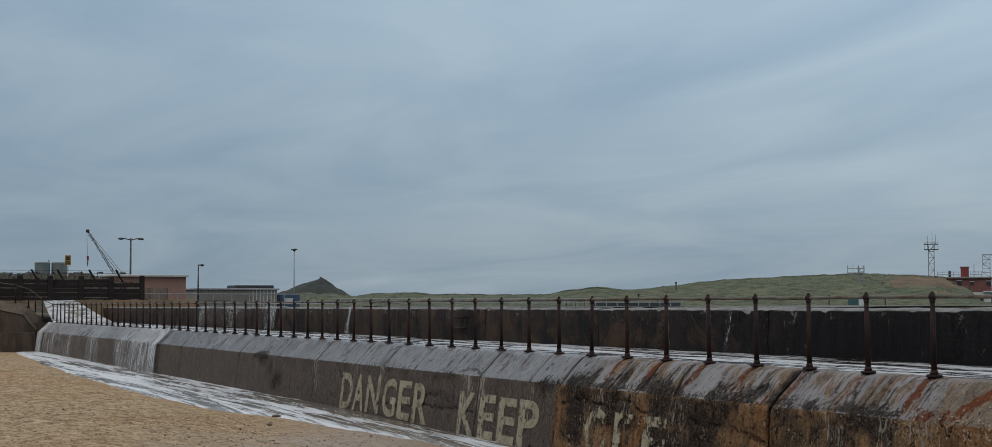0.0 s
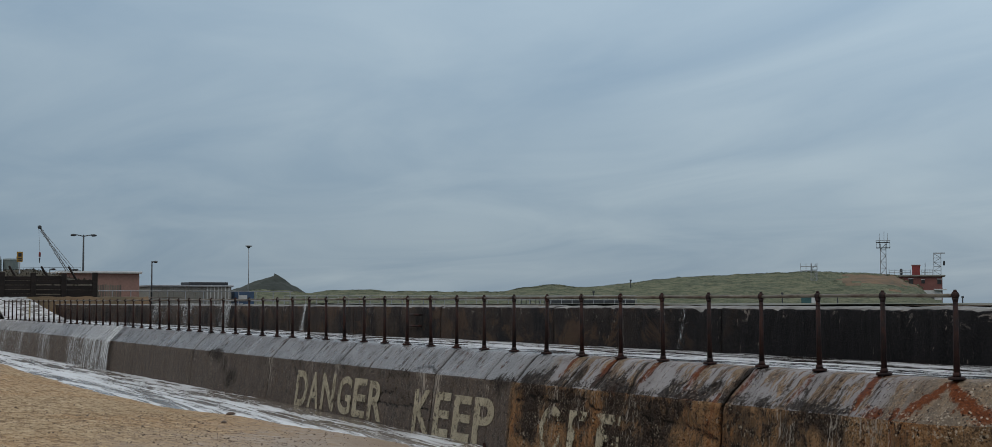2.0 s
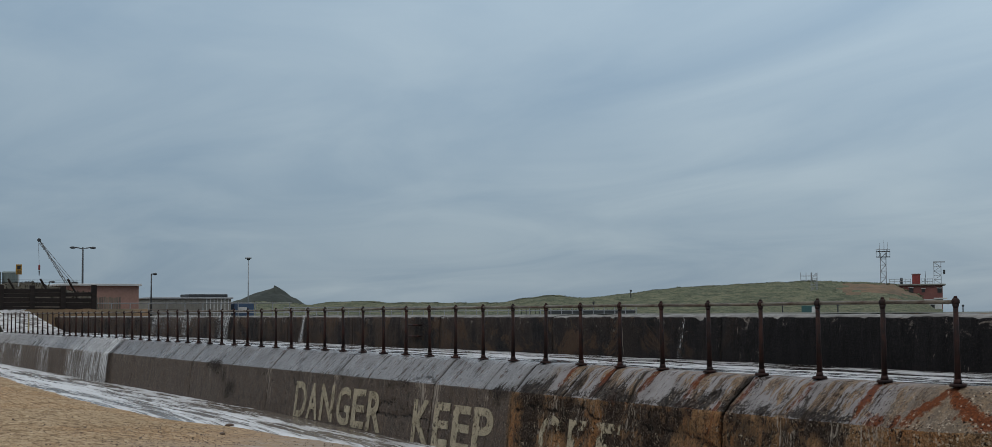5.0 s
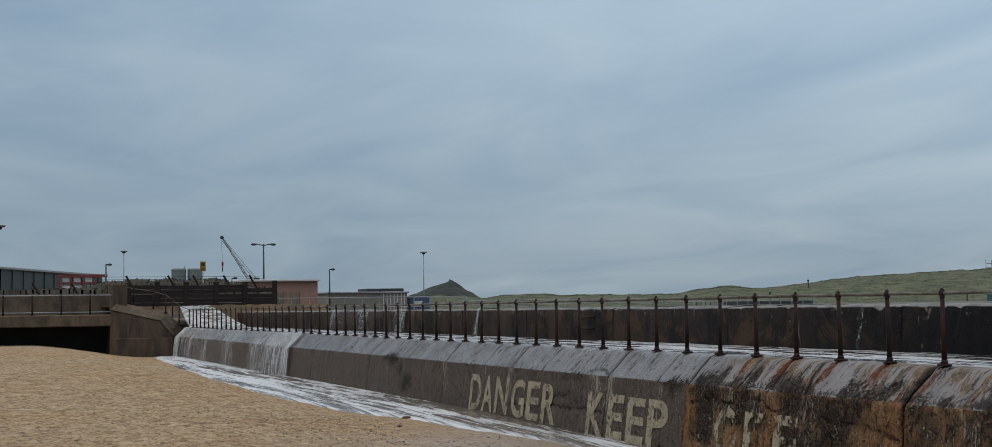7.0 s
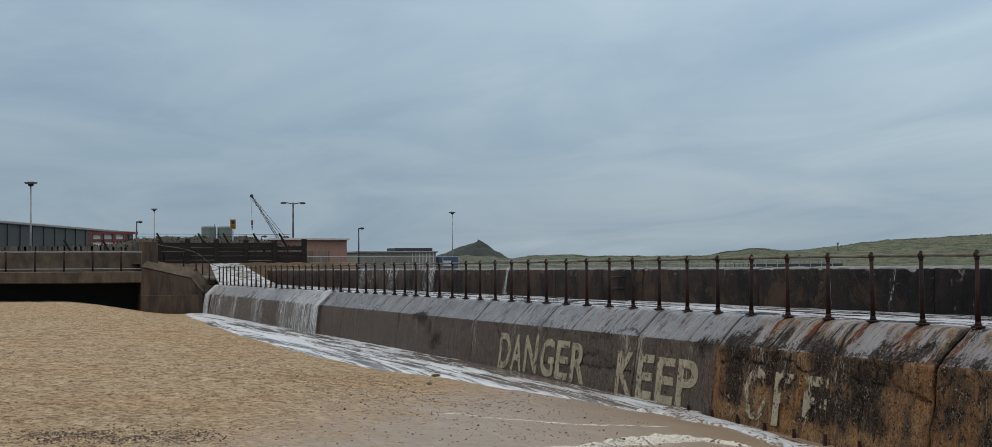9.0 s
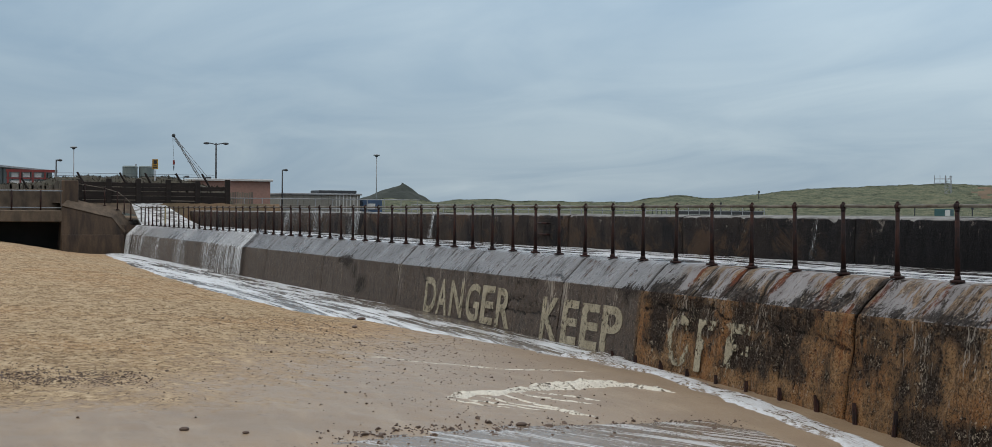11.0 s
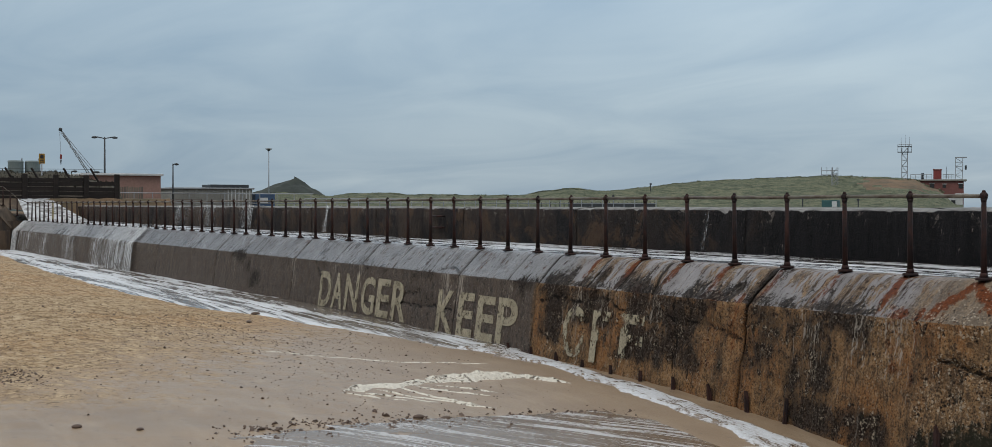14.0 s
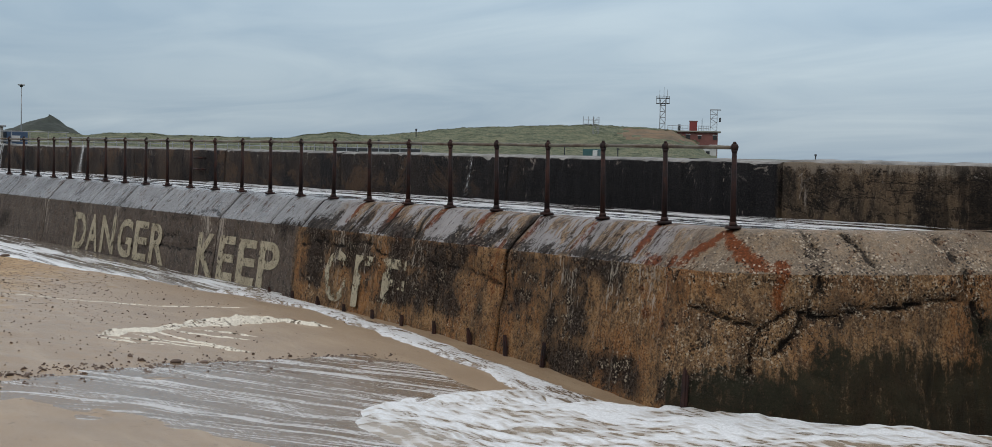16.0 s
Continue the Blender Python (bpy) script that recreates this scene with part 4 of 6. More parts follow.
parapet = thing("parapet", "dark wet concrete parapet with a chipped pale cap", "parapet wall", kind="structure")
cuts = [-84, -72, -60.2, -52, -44.3, -37.5, -31, -24.2, -17.5, -10.4, -2.68]
for a, b in zip(cuts, cuts[1:]):
    part("parapet_block", parapet_block(a + 0.01, b - 0.01, lambda x: 3.5, 0.92, a), None, parapet)
part("parapet_block", parapet_block(-2.62, 9.0, lambda x: 3.52 + (x + 2.62) * 0.22, 0.94, 5), None, parapet, "cracked brown parapet block with dark stains")

# ---- railing along the wall ----


def post_mesh():
    bm = bmesh.new()
    for r0, r1, d, z in ((0.115, 0.108, 0.035, 0.0175), (0.060, 0.046, 0.06, 0.065), (0.043, 0.033, 0.94, 0.565), (0.033, 0.046, 0.05, 1.045)):
        bmesh.ops.create_cone(bm, cap_ends=True, segments=12, radius1=r0, radius2=r1, depth=d, matrix=Matrix.Translation((0, 0, z)))
    bmesh.ops.create_uvsphere(bm, u_segments=12, v_segments=8, radius=0.056, matrix=Matrix.Translation((0, 0, 1.105)))
    bmesh.ops.create_cone(bm, cap_ends=True, segments=10, radius1=0.030, radius2=0.018, depth=0.03, matrix=Matrix.Translation((0, 0, 1.165)))
    return mesh_of(bm, "post", M_IRON, True)


railing = thing("railing", "rusty cast-iron posts with ball tops and one pipe rail", "railing", (0, 0, WALK))
post_me = post_mesh()
POSTS = [(x, 0.0) for x in POST_XS]
rng = random.Random(4)
for x, y in POSTS:
    ob = part("post", post_me, None, railing)
    ob.matrix_basis = pose(x, y, 0, rng.uniform(-0.8, 0.8), rng.uniform(-0.8, 0.8), rng.uniform(0, 360))
for (xa, ya), (xb, yb) in zip(POSTS, POSTS[1:]):
    zz = 1.105
    part("rail_pipe", bmtube((xa, ya, zz + rng.uniform(-0.008, 0.008)), (xb, yb, zz + rng.uniform(-0.008, 0.008)), 0.026), M_RAIL, railing, smooth=True)
# the rail turns and climbs the abutment
BEND = [(-81.6, -0.45, 0.38), (-81.7, -0.85, 0.75), (-81.8, -1.25, 1.05), (-82, -2.0, 1.28), (-82, -3.2, 1.48), (-82, -4.0, 1.6)]
last = (POST_XS[-1], 0.0, 0.0)
for b in BEND:
    if b is not BEND[-1]:
        part("post", post_me, None, railing).matrix_basis = pose(b[0], b[1], b[2] - 0.1)
    part("rail_pipe", bmtube((last[0], last[1], last[2] + 1.1), (b[0], b[1], b[2] + 1.0), 0.026), M_RAIL, railing, smooth=True)
    last = (b[0], b[1], b[2] - 0.1)

# ---- abutment, deck and promenade at the landward end ----
abutment = thing("abutment", "brown concrete abutment with a sloping shoulder", "abutment", (-82, 0, 0), kind="structure")
AB = [(-0.92, 1.70), (-1.67, 2.62), (-4.72, 3.34)]   # y, level of the lower edge
bm = bmesh.new()
low = [bm.verts.new((1.0, y, -0.6)) for y, z in AB]
mid = [bm.verts.new((0.85, y, z)) for y, z in AB]
top = [bm.verts.new((0.10, y + 0.55, z + 0.46)) for y, z in AB]
back = [bm.verts.new((-3.0, y + 0.55, z + 0.46)) for y, z in AB]
foot = [bm.verts.new((-3.0, y, -0.6)) for y, z in AB]
loops = (low, mid, top, back, foot)
for i in range(2):
    for k in range(5):
        a, b = loops[k], loops[(k + 1) % 5]
        bm.faces.new((a[i], a[i + 1], b[i + 1], b[i]))
for i in (0, 2):
    bm.faces.new([lp[i] for lp in loops])
bmesh.ops.recalc_face_normals(bm, faces=bm.faces)
bmesh.ops.bevel(bm, geom=list(bm.edges), offset=0.04, segments=1, affect="EDGES")
part("shoulder", bm, M_CONC, abutment)
part("infill", bmbox(-3, 0.75, -1.3, 0.4, -0.6, 2.19), M_CONC, abutment)
# lighter sheet over the slope: light on the top put into its colour
for (ya, za), (yb, zb) in zip(AB, AB[1:]):
    m = bmesh.new()
    vs = [m.verts.new(v) for v in ((0.88, ya, za + 0.02), (0.88, yb, zb + 0.02), (0.08, yb + 0.56, zb + 0.49), (0.08, ya + 0.56, za + 0.49))]
    m.faces.new(vs)
    m.normal_update()
    bmesh.ops.solidify(m, geom=list(m.faces), thickness=0.03)
    part("coping", m, M_SLAB, abutment, "sloping coping, paler to show the light on it")
part("plinth", bmbox(0.9, 1.12, -4.66, -0.95, -0.6, 1.60, bevel=0.03), M_CONC, abutment)
part("pillar", bmbox(-0.6, 0.3, -4.62, -3.62, 3.3, 4.95, bevel=0.04), M_CONC, abutment)

deck = thing("pavement", "promenade deck of stained concrete over a dark recess", "promenade deck", (-82, 0, 0), kind="structure")
part("slab", bmbox(-6, 0.9, -40, -4.66, 2.36, 3.08, bevel=0.05), M_SLAB, deck)
for i in range(36):
    y = -40 + i
    part("sheet_pile", bmbox(-2.6 if i % 2 else -2.3, -2.2, y, y + 1.02, -0.6, 2.50), M_PILE, deck)
back_wall = new("wall_back", mesh_of(bmbox(-86.4, -86.0, -40, -4.2, 3.0, 4.42, bevel=0.03), "wall_back", M_SLAB))
tagged(back_wall, "stained brown concrete wall along the promenade", "wall", kind="structure")

deck_rail = thing("railing", "thin dark steel railing on the promenade deck", "railing", (-81.6, -4.6, 3.08))
for i in range(20):
    part("post", bmtube((0, -1.7 * i - 1.28, 0), (0, -1.7 * i - 1.28, 1.22), 0.06), M_IRON, deck_rail, smooth=True)
part("top_rail", bmtube((0, 0, 1.2), (0, -34, 1.2), 0.04), M_STEEL, deck_rail, smooth=True)
part("bottom_rail", bmtube((0, 0, 0.16), (0, -34, 0.16), 0.035), M_STEEL, deck_rail, smooth=True)

# ---- painted letters on the face of the wall ----
BATTER = (FOOT[0] - ARRIS[0]) / (ARRIS[1] - FOOT[1])
LETTERS = [("D", -24.35, 0.92, 0.44), ("A", -23.34, 0.84, 0.44), ("N", -22.33, 0.96, 0.45), ("G", -21.12, 0.92, 0.43), ("E", -20.05, 0.84, 0.42), ("R", -19.04, 0.92, 0.40),
           ("K", -16.28, 0.92, 0.34), ("E", -15.15, 0.80, 0.34), ("E", -14.17, 0.86, 0.32), ("P", -13.17, 0.92, 0.33), ("O", -10.29, 0.90, 0.34), ("F", -9.19, 0.62, 0.31), ("F", -8.16, 0.76, 0.32)]


def letter_mesh(ch, width, height):
    cu = bpy.data.curves.new("letter", "FONT")
    cu.body, cu.extrude, cu.offset = ch, 0.003, 0.022
    ob = bpy.data.objects.new("letter", cu)
    scene.collection.objects.link(ob)
    me = bpy.data.meshes.new_from_object(ob.evaluated_get(bpy.context.evaluated_depsgraph_get()))
    bpy.data.objects.remove(ob)
    lo = Vector([min(v.co[i] for v in me.vertices) for i in range(3)])
    hi = Vector([max(v.co[i] for v in me.vertices) for i in range(3)])
    for v in me.vertices:
        v.co.x = (v.co.x - lo.x) / (hi.x - lo.x) * width
        v.co.y = (v.co.y - lo.y) / (hi.y - lo.y) * height
    me.materials.clear()
    me.materials.append(M_PAINT)
    return me


for ch, x, w, low in LETTERS:
    ob = part("painted_letter", letter_mesh(ch, w, 0.95), None, sea_wall, "worn cream painted letter")
    drop = low - WALK
    y = -0.12 - ARRIS[0] - (ARRIS[1] - drop) * BATTER - 0.022
    ob.matrix_basis = pose(x, y, WALK + drop, 90 - math.degrees(math.atan(BATTER)), 0, 0)

# ---- iron stakes along the foot of the wall ----
stake_rng = random.Random(8)
for k in range(11):
    x = -1.1 - 1.033 * (k + 2) + 0.05 if k < 10 else 0.05
    top = WALK - 1.86 + (0.06 if k > 6 else 0) if k < 10 else WALK - 1.84
    y = -0.12 - ARRIS[0] - (ARRIS[1] + 1.9) * BATTER - 0.07
    bm = bmesh.new()
    h = top - wall_z(x) + 0.35
    box(bm, -0.036, 0.036, -0.03, 0.03, -h, 0, bevel=0.01)
    box(bm, -0.05, 0.05, -0.012, 0.02, -h * 0.85, -0.09, bevel=0.006)
    for v in bm.verts:
        v.co.x += 0.012 * hum(v.co.z, k, 0, 7)
        if v.co.z > -0.02:
            v.co.z -= 0.07 * (v.co.x > 0)
            v.co.x *= 0.6
    ob = new("stake", mesh_of(bm, "stake", M_IRON))
    ob.matrix_basis = pose(x, y, top, stake_rng.uniform(-5, 2), stake_rng.uniform(-6, 6), stake_rng.uniform(-20, 20))
    tagged(ob, "short rusted iron stake standing at the foot of the wall", "iron stake", "stakes along the wall")

# ---- water on the sand ----


def sheet(name, xs, near, far_edge, material, lift, label, category, d=0.11, wave=0.0, kind="stuff"):
    """Thin water that lies on the sand, from y = near(x) to y = far_edge(x), with a ragged edge."""
    bm = bmesh.new()
    rows = []
    for x in xs:
        a, b = near(x), far_edge(x)
        b += 0.16 * hum(x, 3, 1, 1.6) + 0.08 * hum(x, 7, 1, 5)
        n = 16
        row = []
        for i in range(n + 1):
            t = i / n
            y = a + (b - a) * t
            edge = min(1.0, (1 - t) * 6, t * 6 if x > -12 else 1.0)
            z = sand_z(x, y) + (lift + wave * (0.5 + 0.5 * hum(x, y, 4, 1.8) + 0.25 * hum(x, y, 4, 5))) * edge - 0.012 * (1 - edge)
            row.append(bm.verts.new((x, y, z)))
        rows.append(row)
    for p, q in zip(rows, rows[1:]):
        for i in range(len(p) - 1):
            bm.faces.new((p[i], q[i], q[i + 1], p[i + 1]))
    ob = new(name, mesh_of(bm, name, material, True))
    return tagged(ob, label, category, kind=kind)


def curve(points):
    def at(x):
        for (a, va), (b, vb) in zip(points, points[1:]):
            if x <= b:
                t = max(0.0, (x - a) / (b - a))
                t = t * t * (3 - 2 * t)
                return va + (vb - va) * t
        return points[-1][1]
    return at


stream_edge = curve([(-84, -1.6), (-78, -2.4), (-70, -2.9), (-55, -4.0), (-41, -4.9), (-31, -5.3), (-25, -4.8), (-21, -3.1), (-17, -2.4), (-14, -2.0), (-11.8, -1.6), (-9.7, -1.45), (-8, -1.6), (-5.6, -1.85), (-3.5, -1.95), (-2.2, -2.1), (-0.5, -2.2), (0.8, -2.2)])
stream_near = curve([(-84, -0.70), (-14, -0.70), (-12, -0.80), (-9.5, -0.98), (-7, -1.12), (-5.2, -1.25), (-3, -1.40), (-1.8, -1.35), (-0.9, -1.2), (0.8, -0.8)])
sheet("foam_stream", steps(-80.5, -13.0, 0.14), stream_near, stream_edge, M_STREAM, 0.03, "shallow foaming stream along the foot of the sea wall", "stream", wave=0.03)
sheet("foam_runnel", steps(-13.0, 0.8, 0.10), stream_near, stream_edge, M_BROOK, 0.03, "narrow runnel of lacy foam over brown sand beside the wall", "runnel", wave=0.03)


def foam_ridge(points, width, high, seed):
    """A raised, uneven line of foam along points on the sand."""
    pts = [Vector((x, y, 0)) for x, y in points]
    line = []
    for i in range(len(pts) - 1):
        n = max(2, int((pts[i + 1] - pts[i]).length / 0.05))
        line += [pts[i].lerp(pts[i + 1], j / n) for j in range(n)]
    line.append(pts[-1])
    bm = bmesh.new()
    rows = []
    for i, p in enumerate(line):
        t = (line[min(i + 3, len(line) - 1)] - line[max(i - 3, 0)]).normalized()
        side = Vector((t.y, -t.x, 0))
        ends = min(1.0, i / 8, (len(line) - 1 - i) / 8)
        w = width * (0.35 + 0.9 * abs(hum(i * 0.05, seed, 0, 1.3)) + 0.35 * abs(hum(i * 0.05, seed, 5, 6))) * (0.15 + 0.85 * ends)
        mid = p + side * (0.22 * hum(i * 0.05, seed, 9, 0.9) + 0.07 * hum(i * 0.05, seed, 2, 4))
        row = []
        for j in range(7):
            u = j / 3 - 1
            q = mid + side * w * u
            lump = high * (1 - u * u) * ends * (0.5 + 0.7 * abs(hum(q.x, q.y, seed, 5))) - 0.008
            row.append(bm.verts.new((q.x, q.y, sand_z(q.x, q.y) + lump)))
        rows.append(row)
    for a, b in zip(rows, rows[1:]):
        for j in range(6):
            bm.faces.new((a[j], b[j], b[j + 1], a[j + 1]))
    bmesh.ops.recalc_face_normals(bm, faces=bm.faces)
    return tagged(new("foam_ridge", mesh_of(bm, "foam_ridge", M_LACE, True)), "thin lumpy line of cream sea foam on wet sand", "foam", kind="stuff")


foam_ridge([(-5.9, -6.7), (-6.8, -5.6), (-7.4, -4.9), (-8.1, -3.7), (-8.7, -2.8), (-8.2, -2.4), (-7.4, -2.0)], 0.26, 0.08, 3)
foam_ridge([(-7.6, -4.6), (-8.2, -3.8), (-8.6, -2.9), (-8.3, -2.4)], 0.40, 0.13, 6)
foam_ridge([(-7.9, -4.1), (-8.5, -3.2), (-8.5, -2.6)], 0.30, 0.16, 7)
for n, (pts, w) in enumerate([([(-6.9, -5.6), (-6.2, -5.4), (-5.5, -5.1), (-4.9, -4.8)], 0.13), ([(-6.2, -6.5), (-5.6, -5.9), (-5.2, -5.4)], 0.11), ([(-7.4, -4.8), (-6.9, -4.3), (-6.3, -3.9)], 0.12),
                               ([(-6.5, -6.1), (-5.9, -5.6), (-5.3, -5.0), (-4.9, -4.4)], 0.10), ([(-7.1, -5.2), (-6.5, -4.8), (-5.9, -4.2)], 0.11), ([(-5.9, -6.9), (-5.4, -6.4), (-5.0, -5.9)], 0.08)]):
    foam_ridge(pts, w, 0.035, 8 + 3 * n)
foam_ridge([(-11.6, -7.0), (-11.3, -6.2), (-11.1, -5.3), (-10.66, -3.9), (-10.6, -2.8), (-10.3, -2.1)], 0.10, 0.025, 40)
sheet("wet_pool", steps(-4.7, 3.0, 0.08), curve([(-4.7, -2.9), (-3.9, -2.3), (-2.0, -2.1), (3, -2.2)]), curve([(-4.7, -3.4), (-4.5, -4.4), (-4.14, -5.8), (-3.7, -7.15), (-3.0, -8.7), (-2.6, -9.9), (-2.0, -9.9), (-1.63, -9.4), (-0.75, -8.63), (0.65, -7.64), (3, -6.5)]), M_SHEEN, 0.016, "thin sheet of backwash with foam flecks over wet sand", "shallow water")


def swash():
    """The thick front of the wave at the corner of the wall."""
    us, vs = steps(0, 1, 1 / 110), steps(0, 1, 1 / 50)

    def at(u, v):
        x = -2.2 + 12 * u
        inner = -0.75 if x < 0.4 else -0.75 + 0.62 * (x - 0.4)
        inner = min(inner, 4.5)
        start = -1.2 - 1.0 * smooth01(-2.2, -1.0, x)
        lo = curve([(-2.2, -2.9), (-1.8, -4.3), (-1.0, -5.4), (-0.2, -6.0), (0.6, -6.0), (2, -5.6), (4, -6.4), (10, -9)])(x) + 0.18 * hum(x, 0, 2, 2.2)
        hi = start + (max(start, inner) - start) * smooth01(-1.4, -0.2, x)
        y = hi + (lo - hi) * v
        edge = min(1.0, (1 - v) * 9, (u + 0.004) * 25, v * 9 if x < -0.2 else 1.0)
        z = max(-0.30, sand_z(x, min(y, -0.9)))
        z = max(z, -0.24) + (0.06 + 0.07 * hum(x, y, 0, 0.9) + 0.05 * abs(hum(x, y * 1.6, 3, 2.6)) + 0.02 * hum(x, y, 5, 7)) * edge - 0.03 * (1 - edge)
        return (x, y, z)
    return grid(us, vs, at)


tagged(new("wave_foam", mesh_of(swash(), "wave_foam", M_FOAM, True)), "white foaming edge of a spent wave round the wall's corner", "wave foam", kind="stuff")

# ---- pebbles and weed on the sand ----
def pebble_heap(count, seed, spot, lo, hi):
    r = random.Random(seed)
    bm = bmesh.new()
    for _ in range(count):
        x, y = spot(r)
        s = r.uniform(lo, hi) * (1 if r.random() < 0.9 else 1.7)
        m = Matrix.Translation((x, y, sand_z(x, y) + s * 0.15)) @ Euler((r.random(), r.random(), r.random() * 6)).to_matrix().to_4x4() @ Matrix.Diagonal((s * r.uniform(0.8, 1.7), s, s * 0.55, 1))
        bmesh.ops.create_icosphere(bm, subdivisions=1, radius=1, matrix=m)
    return bm


M_PEBBLE = plain("dark_wet_pebbles", (0.066, 0.042, 0.031), (0.12, 0.078, 0.055), 6, 40, 0.5, 0.3, 0.004)
tagged(new("pebbles", mesh_of(pebble_heap(1000, 3, lambda r: (lambda x: (x, r.gauss(-6.0, 1.9) - 0.12 * (x + 10)))(r.uniform(-21, -4)), 0.006, 0.016), "pebbles", M_PEBBLE)), "scattered dark pebbles and weed on wet sand", "pebbles", kind="stuff")
tagged(new("pebbles", mesh_of(pebble_heap(1300, 5, lambda r: (lambda u: (-8.4 + 0.7 * u + r.gauss(0, 0.5), -13.6 + 2.6 * u + r.gauss(0, 0.3)))(r.random()), 0.007, 0.017), "pebbles", M_PEBBLE)), "dark drift of shingle on the sand", "shingle", kind="stuff")
tagged(new("pebbles", mesh_of(pebble_heap(300, 7, lambda r: (lambda u: (-2.9 - 1.9 * u + r.gauss(0.1, 0.3), -9.4 + 6.6 * u + r.gauss(0, 0.25)))(r.random()), 0.009, 0.026), "pebbles", M_PEBBLE)), "dark pebbles along the edge of the backwash", "pebbles", kind="stuff")
tagged(new("pebbles", mesh_of(pebble_heap(1500, 17, lambda r: (lambda x: (x, r.gauss(-6.6, 2.4) - 0.28 * (x + 14)))(r.gauss(-15.0, 3.6)), 0.006, 0.017), "pebbles", M_PEBBLE)), "scattered pebbles and weed scraps along the drying sand", "pebbles", kind="stuff")
tagged(new("pebbles", mesh_of(pebble_heap(700, 19, lambda r: (lambda u: (-2.9 - 1.9 * u + abs(r.gauss(0, 0.5)) - 0.15, -9.4 + 6.6 * u + r.gauss(0, 0.25)))(r.random() ** 0.8), 0.007, 0.019), "pebbles", M_PEBBLE)), "dark strand line of pebbles at the head of the backwash", "pebbles", kind="stuff")
r5 = random.Random(11)
for x, y, s in ((-22, -3.25, 0.075), (-3.6, -11.0, 0.042), (-19.0, -4.3, 0.06), (-3.9, -6.4, 0.05), (-3.9, -6.0, 0.045), (-3.3, -10.3, 0.03)):
    bm = bmesh.new()
    bmesh.ops.create_icosphere(bm, subdivisions=2, radius=1, matrix=Matrix.Diagonal((s * 1.6, s * 1.1, s * 0.7, 1)))
    for v in bm.verts:
        v.co *= 1 + 0.25 * hum(v.co.x * 9 + x, v.co.y * 9, v.co.z * 9)
    ob = new("stone", mesh_of(bm, "stone", M_PEBBLE, True))
    ob.matrix_basis = pose(x, y, sand_z(x, y) + s * 0.3, 0, 0, r5.uniform(0, 180))
    tagged(ob, "dark wet stone lying on the sand", "stone", "stones on the beach")

# ---- falling water ----


def fall(name, x0, x1, flow, path, seed, label, out=0.035):
    """A thin uneven sheet that runs down path, a list of (y, z); flow(x, t) says how full it is at t of the way down."""
    fine = []
    for (ya, za), (yb, zb) in zip(path, path[1:]):
        n = 6 if abs(zb - za) > 0.3 else 2
        fine += [(ya + (yb - ya) * i / n, za + (zb - za) * i / n) for i in range(n)]
    fine.append(path[-1])
    bm = bmesh.new()
    layer = bm.verts.layers.float.new("flow")
    rows = []
    for x in steps(x0, x1, 0.07):
        row = []
        for i, (y, z) in enumerate(fine):
            t = i / (len(fine) - 1)
            q = 0.012 + out * (0.5 + 0.5 * hum(x * 3, t * 0.8, seed, 2.2)) + 0.10 * out / 0.035 * max(0.0, flow(x, t) - 0.6) * t * (1 - t)
            v = bm.verts.new((x + 0.03 * hum(x, t * 2, seed + 5, 2.0), y - q, z + q * 0.5))
            v[layer] = max(0.0, flow(x, t) * min(1.0, (x - x0) / 0.25 + 0.1, (x1 - x) / 0.25 + 0.1))
            row.append(v)
        rows.append(row)
    for a, b in zip(rows, rows[1:]):
        for i in range(len(a) - 1):
            bm.faces.new((a[i], a[i + 1], b[i + 1], b[i]))
    return tagged(new(name, mesh_of(bm, name, M_FALL, True)), label, "waterfall", kind="stuff")


def gusts(most, seed, size=0.5, depth=0.5):
    return lambda x, t: most + depth * hum(x, seed, 0, size) + 0.18 * hum(x, seed, 4, 2.6) - 0.10 * t


DOWN = [(0.1, WALK + 0.015), (-0.14, WALK - 0.01), (-0.66, WALK - 0.51), (-0.76, WALK - 0.62), (-0.86, WALK - 1.2), (-0.93, WALK - 1.85)]
fall("waterfall", -81.0, -78.6, gusts(0.80, 3, 0.5, 0.1), DOWN, 3, "white sheet of water spilling over the far end of the sea wall", 0.06)
fall("waterfall", -78.6, -56.5, gusts(0.40, 5, 0.35, 0.35), DOWN, 5, "thin white strands of water running down the sea wall")
fall("waterfall", -56.5, -47.2, lambda x, t: 0.40 + 0.24 * smooth01(-55, -51, x) + 0.22 * hum(x, 6, 0, 0.8) + 0.15 * hum(x, 2, 0, 2.4), DOWN, 6, "sheet of white water spilling over the sea wall", 0.06)
OVER = [(4.0, WALK + 0.955), (3.52, WALK + 0.95), (3.44, WALK + 0.6), (3.36, WALK + 0.02)]
fall("waterfall", -57.5, -44.5, gusts(0.46, 9, 0.25, 0.75), OVER, 9, "white water pouring over the dark parapet", 0.05)
fall("waterfall", -36.0, -35.3, lambda x, t: 0.55, OVER, 10, "thin trickle of water over the dark parapet")
fall("waterfall", -11.9, -11.5, lambda x, t: 0.42, OVER, 12, "thin trickle of water over the dark parapet")

# iron step bars fixed to the parapet
ladder = thing("step_irons", "two dark iron step bars fixed to the parapet", "step irons", (-26.2, 3.5, WALK))
for z in (0.33, 0.66):
    part("bar", bmtube((-0.02, -0.12, z), (0.75, -0.12, z), 0.03), M_IRON, ladder, smooth=True)
    for x in (0.03, 0.7):
        part("bracket", bmtube((x, -0.12, z), (x, 0.03, z), 0.025), M_IRON, ladder)

# ---- apron, timber barrier and fences at the landward end ----
def apron_z(u):
    return WALK + 0.02 + 1.36 * u ** 1.15


